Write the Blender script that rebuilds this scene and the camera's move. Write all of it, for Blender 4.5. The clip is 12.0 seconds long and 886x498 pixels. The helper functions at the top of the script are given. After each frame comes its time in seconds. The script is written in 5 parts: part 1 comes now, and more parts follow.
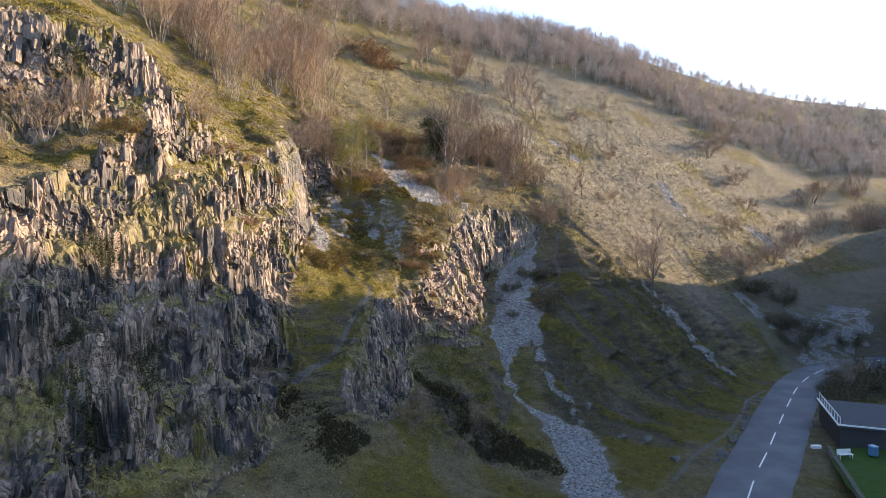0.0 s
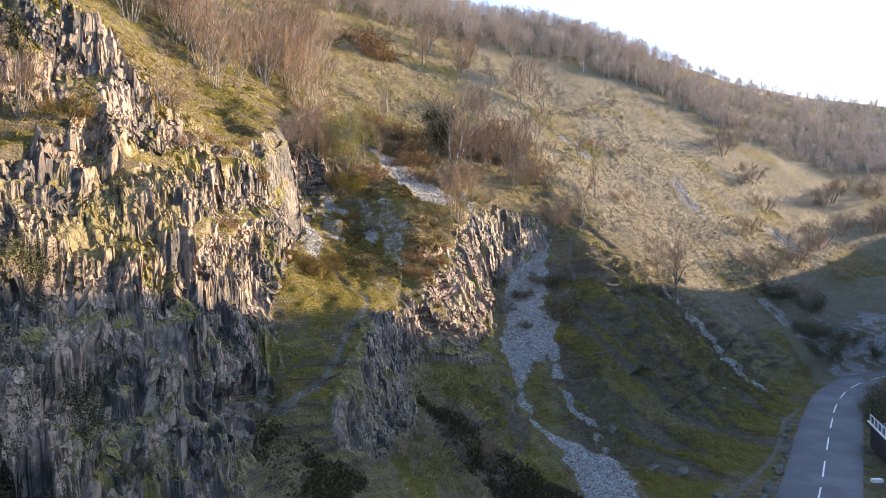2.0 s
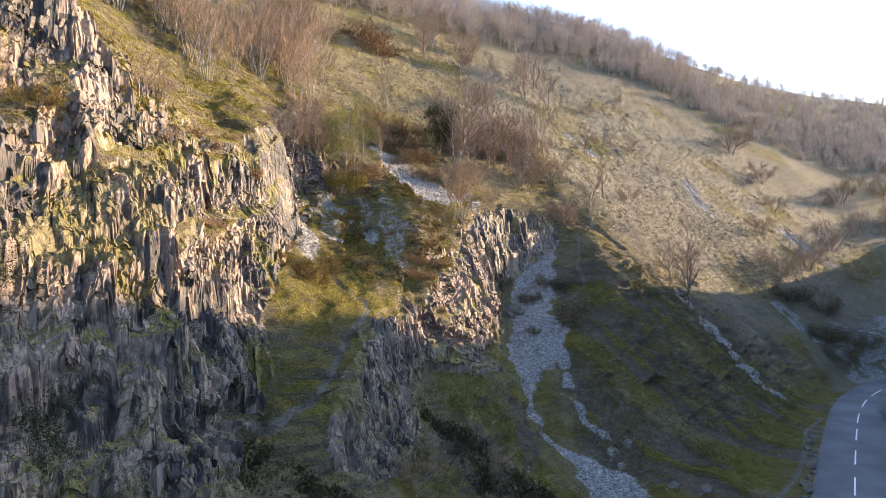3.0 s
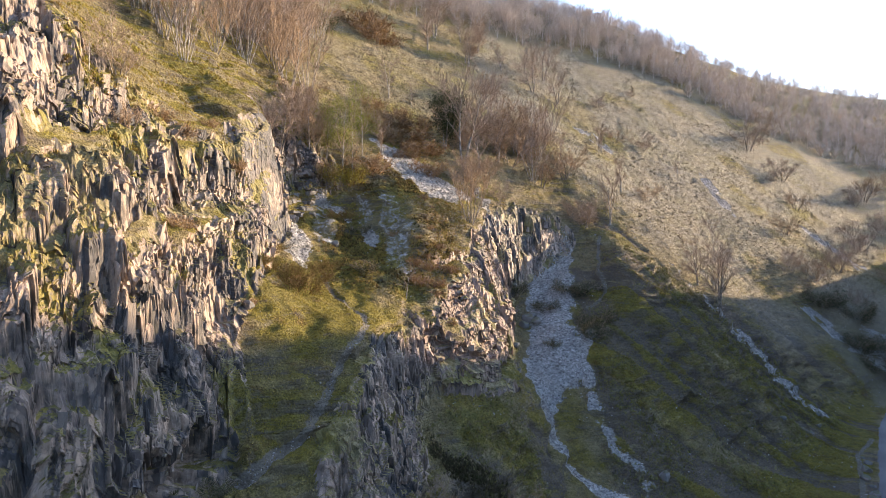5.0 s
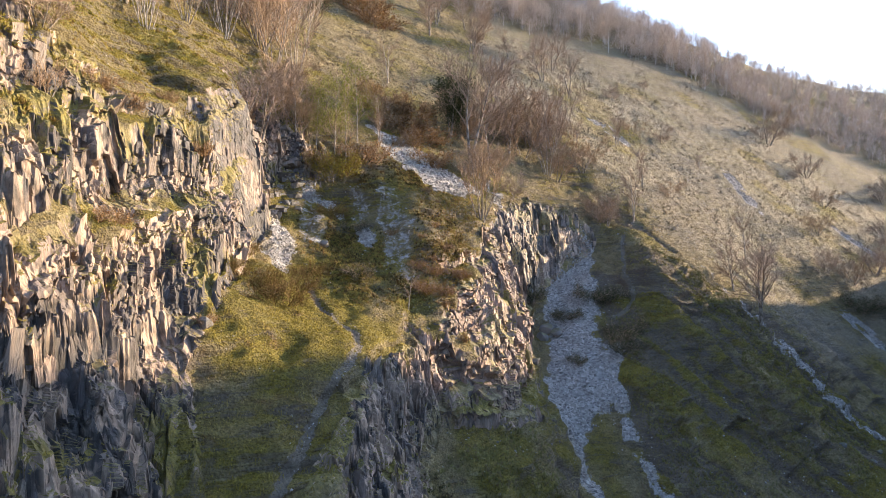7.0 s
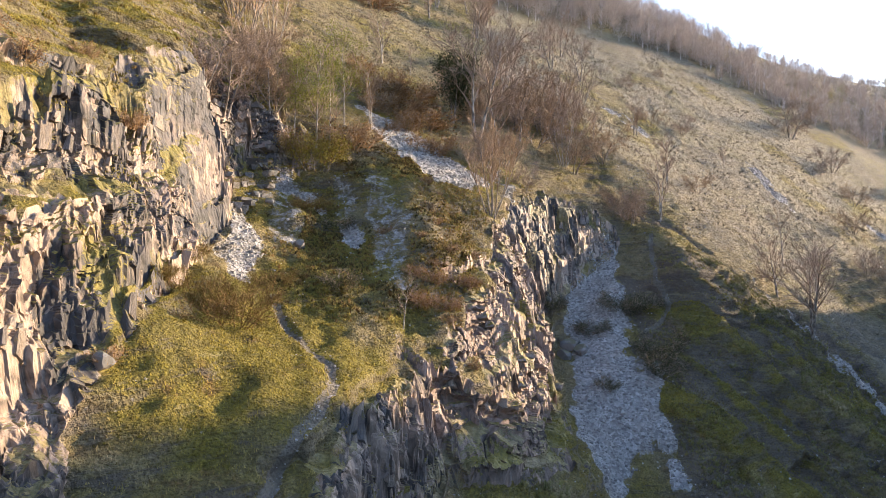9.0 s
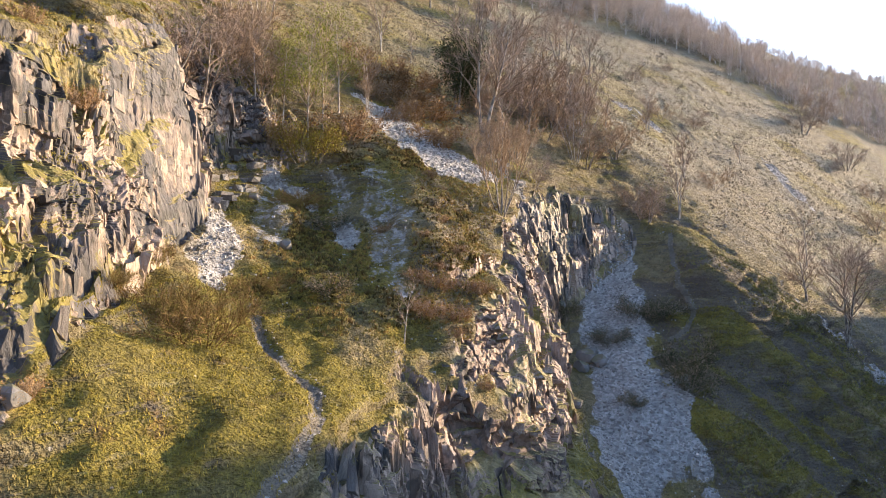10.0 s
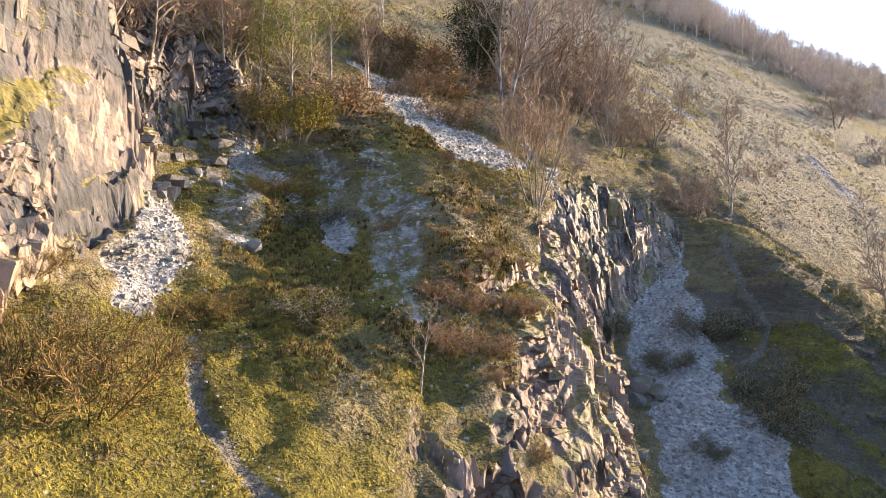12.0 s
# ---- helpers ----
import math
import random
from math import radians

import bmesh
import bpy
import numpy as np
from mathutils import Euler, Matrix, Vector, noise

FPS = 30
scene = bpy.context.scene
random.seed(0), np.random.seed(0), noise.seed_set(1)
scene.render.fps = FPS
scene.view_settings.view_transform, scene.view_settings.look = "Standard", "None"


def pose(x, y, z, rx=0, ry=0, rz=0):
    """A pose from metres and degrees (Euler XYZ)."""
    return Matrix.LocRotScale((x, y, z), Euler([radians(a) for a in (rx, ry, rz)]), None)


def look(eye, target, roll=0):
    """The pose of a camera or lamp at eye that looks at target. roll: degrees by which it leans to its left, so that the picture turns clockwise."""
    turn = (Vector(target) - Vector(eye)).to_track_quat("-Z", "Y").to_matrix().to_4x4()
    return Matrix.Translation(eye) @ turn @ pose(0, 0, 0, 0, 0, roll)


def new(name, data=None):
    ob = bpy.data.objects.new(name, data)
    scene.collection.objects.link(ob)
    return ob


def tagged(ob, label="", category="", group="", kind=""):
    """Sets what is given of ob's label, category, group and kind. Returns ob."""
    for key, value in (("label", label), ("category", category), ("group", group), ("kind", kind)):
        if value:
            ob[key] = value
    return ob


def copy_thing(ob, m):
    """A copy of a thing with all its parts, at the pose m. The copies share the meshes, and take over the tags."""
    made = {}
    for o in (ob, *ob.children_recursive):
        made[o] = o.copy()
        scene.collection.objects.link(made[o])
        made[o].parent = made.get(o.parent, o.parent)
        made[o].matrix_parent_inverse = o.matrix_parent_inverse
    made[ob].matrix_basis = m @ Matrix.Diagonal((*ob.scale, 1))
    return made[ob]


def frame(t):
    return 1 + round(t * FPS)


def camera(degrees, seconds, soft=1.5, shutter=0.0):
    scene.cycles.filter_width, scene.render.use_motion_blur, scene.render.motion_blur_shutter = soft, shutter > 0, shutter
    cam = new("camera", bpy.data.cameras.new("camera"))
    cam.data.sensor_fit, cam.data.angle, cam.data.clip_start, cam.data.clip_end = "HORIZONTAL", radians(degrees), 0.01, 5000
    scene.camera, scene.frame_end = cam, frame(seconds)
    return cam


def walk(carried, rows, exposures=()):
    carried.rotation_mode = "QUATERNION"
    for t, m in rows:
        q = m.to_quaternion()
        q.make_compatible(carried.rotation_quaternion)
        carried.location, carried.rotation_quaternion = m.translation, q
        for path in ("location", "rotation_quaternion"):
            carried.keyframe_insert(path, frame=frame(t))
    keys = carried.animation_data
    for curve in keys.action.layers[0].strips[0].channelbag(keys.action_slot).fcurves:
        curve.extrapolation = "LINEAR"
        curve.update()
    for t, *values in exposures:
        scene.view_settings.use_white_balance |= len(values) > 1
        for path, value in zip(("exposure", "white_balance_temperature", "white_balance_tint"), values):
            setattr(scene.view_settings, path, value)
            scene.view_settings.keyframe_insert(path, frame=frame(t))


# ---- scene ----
cam = camera(72.5, 12.0, 0.9)
EYE, TILT, LEAN, TURN = 20.0, -1.2, 0.0, 0.0
ROWS = [
    (0.0, 0.00, 0.00, 0.00, 0.00, 0.00, 0.00),
    (0.5, -0.11, 2.05, 0.16, -0.01, -0.01, -0.01),
    (1.0, -0.25, 4.09, 0.27, -0.01, 0.02, 0.00),
    (1.5, -0.47, 6.09, 0.39, -0.02, 0.02, -0.00),
    (2.0, -0.71, 8.08, 0.48, -0.02, 0.03, -0.00),
    (2.5, -0.97, 10.06, 0.57, -0.03, 0.04, -0.02),
    (3.0, -1.19, 11.99, 0.66, -0.04, 0.05, -0.02),
    (5.0, -2.04, 19.88, 0.98, -0.00, 0.05, -0.02),
    (5.5, -2.31, 22.06, 1.00, -0.02, 0.04, -0.03),
    (6.0, -2.52, 24.31, 1.03, -0.02, 0.04, -0.03),
    (6.5, -2.66, 26.62, 1.06, -0.02, 0.04, -0.04),
    (7.0, -2.76, 28.95, 1.06, -0.03, 0.06, -0.02),
    (9.0, -3.08, 38.75, 1.17, -0.12, 0.08, -0.00),
    (9.5, -3.23, 41.19, 1.20, -0.13, 0.07, -0.00),
    (10.0, -3.43, 43.64, 1.24, -0.13, 0.08, 0.01),
    (10.5, -3.70, 46.07, 1.28, -0.14, 0.09, 0.01),
    (11.0, -4.00, 48.49, 1.31, -0.14, 0.11, 0.01),
    (11.5, -4.29, 50.91, 1.35, -0.14, 0.10, -0.02),
    (12.0, -4.58, 53.35, 1.40, -0.13, 0.10, -0.02),
]
walk(cam, [(t, pose(0, 0, EYE, TILT, LEAN, TURN) @ pose(x, y, z, 90 + pitch, roll, yaw)) for t, x, y, z, yaw, pitch, roll in ROWS],
     exposures=[(0.0, 2.05), (1.5, 2.28), (8.0, 2.27), (12.0, 2.42)])


# ---------- light ----------
SUN_AZ, SUN_EL = 65.0, 13.7          # degrees from +y towards +x, and above the horizon
sun_dir = Vector((math.sin(radians(SUN_AZ)) * math.cos(radians(SUN_EL)), math.cos(radians(SUN_AZ)) * math.cos(radians(SUN_EL)), math.sin(radians(SUN_EL))))
sun_data = bpy.data.lights.new("sun", "SUN")
sun_data.energy, sun_data.angle, sun_data.color = 3.6, radians(0.6), (1.0, 0.75, 0.48)
sun = new("sun", sun_data)
sun.matrix_world = look(Vector((0, 0, 200)) + sun_dir * 100, Vector((0, 0, 200)))
world = bpy.data.worlds.new("sky")
scene.world = world
world.use_nodes = True
wn, wl = world.node_tree.nodes, world.node_tree.links
wn.clear()
sky = wn.new("ShaderNodeTexSky")
sky.sky_type, sky.sun_disc = "NISHITA", False
sky.sun_elevation, sky.sun_rotation = radians(SUN_EL), radians(SUN_AZ)
sky.air_density, sky.dust_density, sky.ozone_density = 1.0, 2.2, 4.0
bg = wn.new("ShaderNodeBackground")
bg.inputs["Strength"].default_value = 0.118
wout = wn.new("ShaderNodeOutputWorld")
mist = wn.new("ShaderNodeMix")
mist.data_type = "RGBA"
haze_dir = wn.new("ShaderNodeTexCoord")
haze_up = wn.new("ShaderNodeSeparateXYZ")
haze = wn.new("ShaderNodeMapRange")
haze.interpolation_type = "SMOOTHSTEP"
for slot, value in zip(haze.inputs[1:5], (0.10, 0.75, 0.40, 0.05)):
    slot.default_value = value
wl.new(haze_dir.outputs["Generated"], haze_up.inputs[0])
wl.new(haze_up.outputs[2], haze.inputs[0])
wl.new(haze.outputs[0], mist.inputs[0])
mist.inputs[7].default_value = (4.7, 6.0, 8.8, 1)
wl.new(sky.outputs[0], mist.inputs[6])
wl.new(mist.outputs[2], bg.inputs[0])
wl.new(bg.outputs[0], wout.inputs[0])


# ---------- numeric helpers ----------
def hashed(i, j, k, seed=0):
    """Random numbers 0..1 for whole-number lattice places."""
    h = (i.astype(np.int64) * 374761393 + j.astype(np.int64) * 668265263 + k.astype(np.int64) * 2147483647 + seed * 1274126177) & 0xFFFFFFFF
    h = ((h ^ (h >> 13)) * 1274126177) & 0xFFFFFFFF
    h = ((h ^ (h >> 16)) * 2246822519) & 0xFFFFFFFF
    return ((h ^ (h >> 15)) & 0xFFFFFF) / float(0xFFFFFF)


def value_noise(x, y, z, seed=0):
    xi, yi, zi = np.floor(x), np.floor(y), np.floor(z)
    fx, fy, fz = x - xi, y - yi, z - zi
    fx, fy, fz = fx * fx * (3 - 2 * fx), fy * fy * (3 - 2 * fy), fz * fz * (3 - 2 * fz)
    total = 0
    for a in (0, 1):
        for b in (0, 1):
            for c in (0, 1):
                w = (fx if a else 1 - fx) * (fy if b else 1 - fy) * (fz if c else 1 - fz)
                total = total + w * hashed(xi + a, yi + b, zi + c, seed)
    return total * 2 - 1


def fbm(x, y, z, octaves=4, seed=0):
    total, amp = 0, 1.0
    for o in range(octaves):
        total = total + amp * value_noise(x * 2 ** o, y * 2 ** o, z * 2 ** o, seed + o)
        amp *= 0.5
    return total



def smooth(a, b, v):
    t = np.clip((v - a) / (b - a), 0, 1)
    return t * t * (3 - 2 * t)


def along(line, x, y):
    """Distance in plan from a line of (x, y, ...) stations, and the line's further values there."""
    pts = np.array(line, float)
    best = np.full(x.shape, 1e9)
    extra = [np.zeros(x.shape) for _ in range(pts.shape[1] - 2)]
    for p, q in zip(pts[:-1], pts[1:]):
        d = q[:2] - p[:2]
        t = np.clip(((x - p[0]) * d[0] + (y - p[1]) * d[1]) / (d @ d), 0, 1)
        dist = np.hypot(x - p[0] - t * d[0], y - p[1] - t * d[1])
        near = dist < best
        best = np.where(near, dist, best)
        for n in range(len(extra)):
            extra[n] = np.where(near, p[2 + n] + t * (q[2 + n] - p[2 + n]), extra[n])
    return (best, *extra)


# ---------- the lie of the land: named lines of x, y, height ----------
# Lines in EDGES are followed evenly from station to station; those in LAND are single places on a slope.
EDGES = {
    "valley_floor": [(14, 0, -3), (17, 32, -3), (10, 50, -2.5), (4, 60, -1.6), (16, 67, -2.2), (22, 66, -2), (29, 79, -1.8), (38, 86, -1.8), (52, 104, -1.5)],
    "shaded_cliff_middle": [(-27, 25, 13), (-23, 35.5, 14), (-20.4, 39.5, 14), (-18.9, 45.6, 14), (-17.3, 51, 15.6)],
    "west_cliff_foot": [(-24, 20, 5), (-20, 30, 6), (-16.5, 37, 5.4), (-14.6, 43, 4.6), (-13.2, 48, 5.6), (-13.4, 52, 8.5), (-14.9, 55.5, 12.5), (-15.9, 58, 15.6), (-15.6, 60.5, 16.2), (-16, 63.5, 17.4), (-16.3, 67, 18.4), (-16.8, 72, 19.6), (-17.4, 76.5, 21.3), (-17.9, 79.5, 22.8)],
    "west_cliff_crest": [(-31, 20, 22), (-27.6, 33, 22), (-26, 40, 24), (-24.6, 44.5, 25), (-23.4, 49, 25.5), (-22.8, 54, 26.5), (-22, 60, 27.2), (-20.8, 66, 27.6), (-20.2, 71, 28.6), (-19.4, 76, 30.4), (-19.1, 79, 31.8)],
    "shelf": [(-33, 35, 25), (-29.5, 43.6, 25.6), (-27.2, 46.6, 27.4), (-24.7, 50.6, 29.6), (-23.2, 56.5, 29.6)],
    "crag_foot": [(-35, 40, 28), (-30.6, 45.8, 29), (-27.4, 49, 30), (-25.2, 53, 32)],
    "crag_crest": [(-36.6, 41, 36), (-33, 47.4, 37.2), (-29.4, 51, 37.6), (-27.4, 54.6, 37)],
    "recess_wall_crest": [(-19.6, 80.4, 32), (-22, 82.5, 33), (-21, 86.5, 33.2), (-17.5, 89.2, 31.5)],
    "recess_wall_foot": [(-18.2, 80.8, 23.6), (-19.4, 83, 25.2), (-18.4, 86, 26), (-15, 88, 26)],
    "ledge_edge": [(-8.7, 54.6, 8.8), (-8.1, 57.2, 10.8), (-7.1, 60, 12.4), (-6.6, 63, 13.3), (-6.2, 66, 13.6), (-5, 69, 13.4)],
    "buttress_foot": [(-7.2, 51.6, 4.6), (-5.4, 54.2, 4.0), (-3.9, 58, 4.4), (-3.3, 63, 5.6), (-3.2, 67, 7.2), (-3.2, 69.4, 8.2)],
    "nose_crest": [(-5.5, 70.8, 14.2), (-5.0, 73.2, 15.2), (-4.0, 75.6, 16.3), (-2.3, 78.6, 17.3), (-0.9, 81.6, 17.8), (0.6, 85, 18.2), (1.8, 88.5, 19.1), (3.4, 92.2, 20.9)],
    "nose_foot": [(-2.6, 70, 8), (-0.6, 71.2, 7.8), (1.8, 72.8, 7.4), (3.8, 75, 7.4), (4.8, 79, 7.7), (5.0, 83, 8.7), (5.3, 87.5, 9.9)],
    "back_cliff_crest": [(3.7, 93.4, 21.4), (4.7, 97, 22.6), (7.7, 101.8, 23.2), (11, 105.2, 23.4), (15.2, 109, 22.8)],
    "back_cliff_foot": [(5.9, 91, 11.2), (7.2, 95.4, 13.2), (10, 100, 15), (13.2, 103.4, 16.8), (17, 107, 19)],
    "gully": [(13.5, 68.4, -1.6), (9.9, 72.2, 0.2), (8.4, 76, 3), (8.2, 80, 5.6), (9.4, 85, 8.6), (10.6, 90, 10.6), (11, 94, 12.4), (14.4, 100.5, 16.2)],
    "gully_left_bank": [(4.4, 62, 0.6), (4.8, 66, 2.2), (5.3, 72, 4.8), (5.5, 77, 7.0)],
    "spur_ridge": [(28, 116, 24), (22.8, 110.5, 22), (20.4, 98, 18), (22.4, 94.6, 14.6), (26.6, 91.6, 9.8), (30, 88, 5.8), (33.6, 85.6, 1.4)],
    "spur_flank": [(19.4, 106, 19.6), (16.8, 98, 14.8), (19.6, 91.5, 11.2), (21.6, 87.6, 8), (24, 84, 3.6), (27, 80, -1)],
    "skyline": [(-60, 190, 104), (-22, 205, 100), (3.4, 230, 103), (30, 236, 102), (60, 240, 97), (88, 245, 88), (130, 270, 85), (187, 300, 85), (240, 320, 86)],
    "far_side_foot": [(40, 0, -2), (60, 50, -3), (78, 80, -2), (95, 108, 3), (112, 136, 10), (135, 165, 18)],
    "far_side_crest": [(80, -60, 50), (100, 10, 54), (104, 82, 52), (105, 100, 47.6), (108, 116.4, 43.4), (112, 125.3, 40.4), (122, 143, 38.4), (140, 160, 36), (174, 187, 30), (205, 215, 24)],
}
LAND = {
    "road_side": [(29, 56, -3), (41, 74, -3), (53, 91, -3), (62, 103, -3), (75, 113, -2), (45, 60, -3.2), (60, 80, -3.2), (75, 95, -2)],
    "lower_ground": [(-8, 30, 1.5), (-8, 10, 0), (-9.1, 44.7, 2.8), (-4.8, 46, 2.2), (-30, 10, 20), (-2.7, 56, 2.6), (0.4, 60.7, 4.2), (0.6, 63, 5.0), (-0.9, 66.3, 7.2), (2.3, 68.4, 6.1), (0, 50, 0)],
    "cliff_bulges": [(-21.1, 53.7, 23.5), (-18.4, 57.3, 20.4), (-17.6, 64.8, 22.4), (-19.9, 72, 24.6), (-26.8, 52, 34)],
    "slope_above": [(-26.1, 63, 34.2), (-28.9, 77.8, 38), (-24, 73, 31.6), (-32.6, 91, 49), (-42.6, 95, 52.5), (-25.3, 94.6, 41), (-19, 91, 34)],
    "crag_top": [(-40, 48, 40), (-34, 53, 40), (-31, 58, 40)],
    "grass_ledge": [(-8.3, 65.9, 14.3), (-11.7, 71, 16.3), (-11.1, 60.9, 14), (-13.6, 63, 16.4), (-11.3, 63.2, 14.9), (-14.4, 60, 15.6)],
    "ledge_back": [(-15, 71, 18.6), (-10.4, 75.7, 18.2), (-7.8, 76, 17.4), (-11.4, 82.5, 20.4), (-15.6, 77.6, 20.8), (-5.4, 73, 15.2), (-1.6, 86.2, 20.4)],
    "trail_bank": [(-12.2, 52.6, 8.4), (-10.2, 54.6, 9.6), (-9.3, 57, 11.2), (-9.6, 52, 6.8), (-12.2, 56.6, 12.2), (-11.6, 58.6, 13.2)],
    "outcrop_bulges": [(-1.3, 74.4, 14.7), (-1.8, 72.4, 13.3), (2.5, 78.6, 12.6), (0.7, 78, 15.1), (2.2, 81.5, 14.4)],
    "swell": [(-4.0, 79.6, 19.8), (-4.4, 83.5, 22.0), (-5.0, 88, 24.7), (-5.4, 75.4, 16.8), (-8.4, 81, 19.6), (-9.2, 85.5, 22.4)],
    "quarry_floor": [(-16.4, 81.8, 22.6), (-13.3, 82.4, 22.2), (-12.6, 88.3, 24.6), (-11.4, 90.5, 28)],
    "scree_fan": [(-10, 97, 32), (-10.5, 100, 33.6), (-2, 93, 25), (-6, 95.5, 28.4), (-1.9, 99, 28)],
    "gully_right": [(14.8, 79.4, 5.4), (16, 84.4, 8), (17.4, 92.6, 12.2), (14.6, 91.6, 11.2), (19, 74, 0)],
    "right_slope": [(37, 107, 13), (42.5, 104, 7), (51.8, 110, 5.1), (51.4, 115.6, 7.3), (65.4, 119.2, 3.7), (63.7, 128.8, 13), (37.6, 120.9, 20.4), (71.6, 123.5, 5.7), (36.5, 109.5, 15), (30.3, 113, 20), (33, 101, 11.6)],
    "far_slope": [(54.4, 148.3, 31.7), (29.4, 145.6, 41.7), (35, 136.6, 33), (48.6, 160, 42.7), (50.5, 177.5, 54.2), (102, 192, 41), (108, 176.6, 24), (130, 200, 35)],
    "hill": [(1.5, 110, 33), (10.2, 118, 33.4), (16.6, 121.5, 35), (20, 116, 28), (-9.4, 116, 41.7), (-4.3, 124.2, 43.5), (0.9, 107, 31.5), (-4.5, 147.4, 56.9), (-20.7, 153, 69.4), (25.9, 176, 62)],
    "plateau": [(-60, 320, 110), (50, 360, 104), (200, 450, 95), (-60, 40, 58), (-70, 100, 70), (-60, -20, 50), (-90, 180, 108), (-300, 100, 130), (-300, 500, 130), (350, 600, 100)],
    "far_side": [(300, 100, 62), (300, -200, 80), (290, 270, 28)],
    "behind": [(14, -100, -4), (-60, -150, 60), (100, -200, 70), (0, -400, 60), (-400, -400, 120), (500, -400, 110), (700, 300, 110), (0, 800, 120)],
}


def stations(line):
    """The line with further stations between its own, some metres apart."""
    out = [line[0]]
    for p, q in zip(line[:-1], line[1:]):
        gap = math.dist(p[:2], q[:2])
        n = max(1, round(gap / (2.5 if p[1] < 125 and abs(p[0]) < 60 else 30)))
        out += [tuple(a + (b - a) * (i + 1) / n for a, b in zip(p, q)) for i in range(n)]
    return out


ROAD = [(13, -60), (15, 0), (18, 30), (22, 44), (29, 56), (35.3, 65), (41.5, 74), (47.8, 83), (54, 91.5), (61, 99.5), (69, 106), (80, 111), (100, 116)]
ROAD_Z = -3.0
TRAIL = [(-12.7, 51), (-11.6, 52.8), (-10, 54.4), (-9.2, 56.8), (-8.3, 59.5), (-7.9, 61.5), (-7.7, 63.8), (-8.1, 66.2), (-9.3, 67.4), (-10.2, 68.2), (-11, 69.4), (-11.7, 70.6), (-12.4, 72.2)]
GULLY = [(13.6, 51, 3.2), (14.2, 58, 2.6), (14.2, 62, 3.0), (14.3, 66, 3.3), (12.6, 68.6, 2.0), (10.4, 69.6, 1.1), (9.0, 71.4, 0.8), (8.4, 74, 0.7), (7.6, 76.4, 0.8), (7.6, 78.6, 1.4), (8.8, 81.4, 3.0), (9.7, 84.5, 3.7), (10, 87.5, 3.3), (10.4, 91, 2.9), (10.9, 94, 3.3), (11.4, 97, 3.6), (12.6, 100.6, 2.7), (14.4, 104, 1.6), (15.8, 107, 0.9)]

_known = np.array([p for line in EDGES.values() for p in stations(line)] + [p for line in LAND.values() for p in line], float)


def _lay():
    n = len(_known)
    d = np.hypot(_known[:, None, 0] - _known[None, :, 0], _known[:, None, 1] - _known[None, :, 1])
    a = np.zeros((n + 3, n + 3))
    a[:n, :n] = -d + np.eye(n) * 0.03
    a[:n, n] = a[n, :n] = 1
    a[:n, n + 1:n + 3] = _known[:, :2] / 100
    a[n + 1:n + 3, :n] = a[:n, n + 1:n + 3].T
    return np.linalg.solve(a, np.concatenate([_known[:, 2], np.zeros(3)]))


_weights = _lay()


# name, foot, crest
CLIFF_LINES = [
    ("cliff_west", "west_cliff_foot", "west_cliff_crest"),
    ("cliff_crag", "crag_foot", "crag_crest"),
    ("cliff_recess", "recess_wall_foot", "recess_wall_crest"),
    ("cliff_buttress", "buttress_foot", "ledge_edge"),
    ("cliff_nose", "nose_foot", "nose_crest"),
    ("cliff_back", "back_cliff_foot", "back_cliff_crest"),
]
# with the distance from foot to crest at the foot's stations
CLIFFS = []
for _name, _foot, _crest in CLIFF_LINES:
    _pts = np.array(EDGES[_foot], float)
    CLIFFS.append((_name, _foot, _crest, tuple(along(EDGES[_crest], _pts[:, 0], _pts[:, 1])[0])))


def between(foot, crest, gaps, x, y):
    """How a place lies between foot and crest: 0 at the foot to 1 at the crest, the two heights, and the reach (1 inside, more outside)."""
    df, zf, gap = along([(*p, g) for p, g in zip(EDGES[foot], gaps)], x, y)
    dc, zc = along(EDGES[crest], x, y)
    return df / (df + dc + 1e-6), zf, zc, (df + dc) / gap


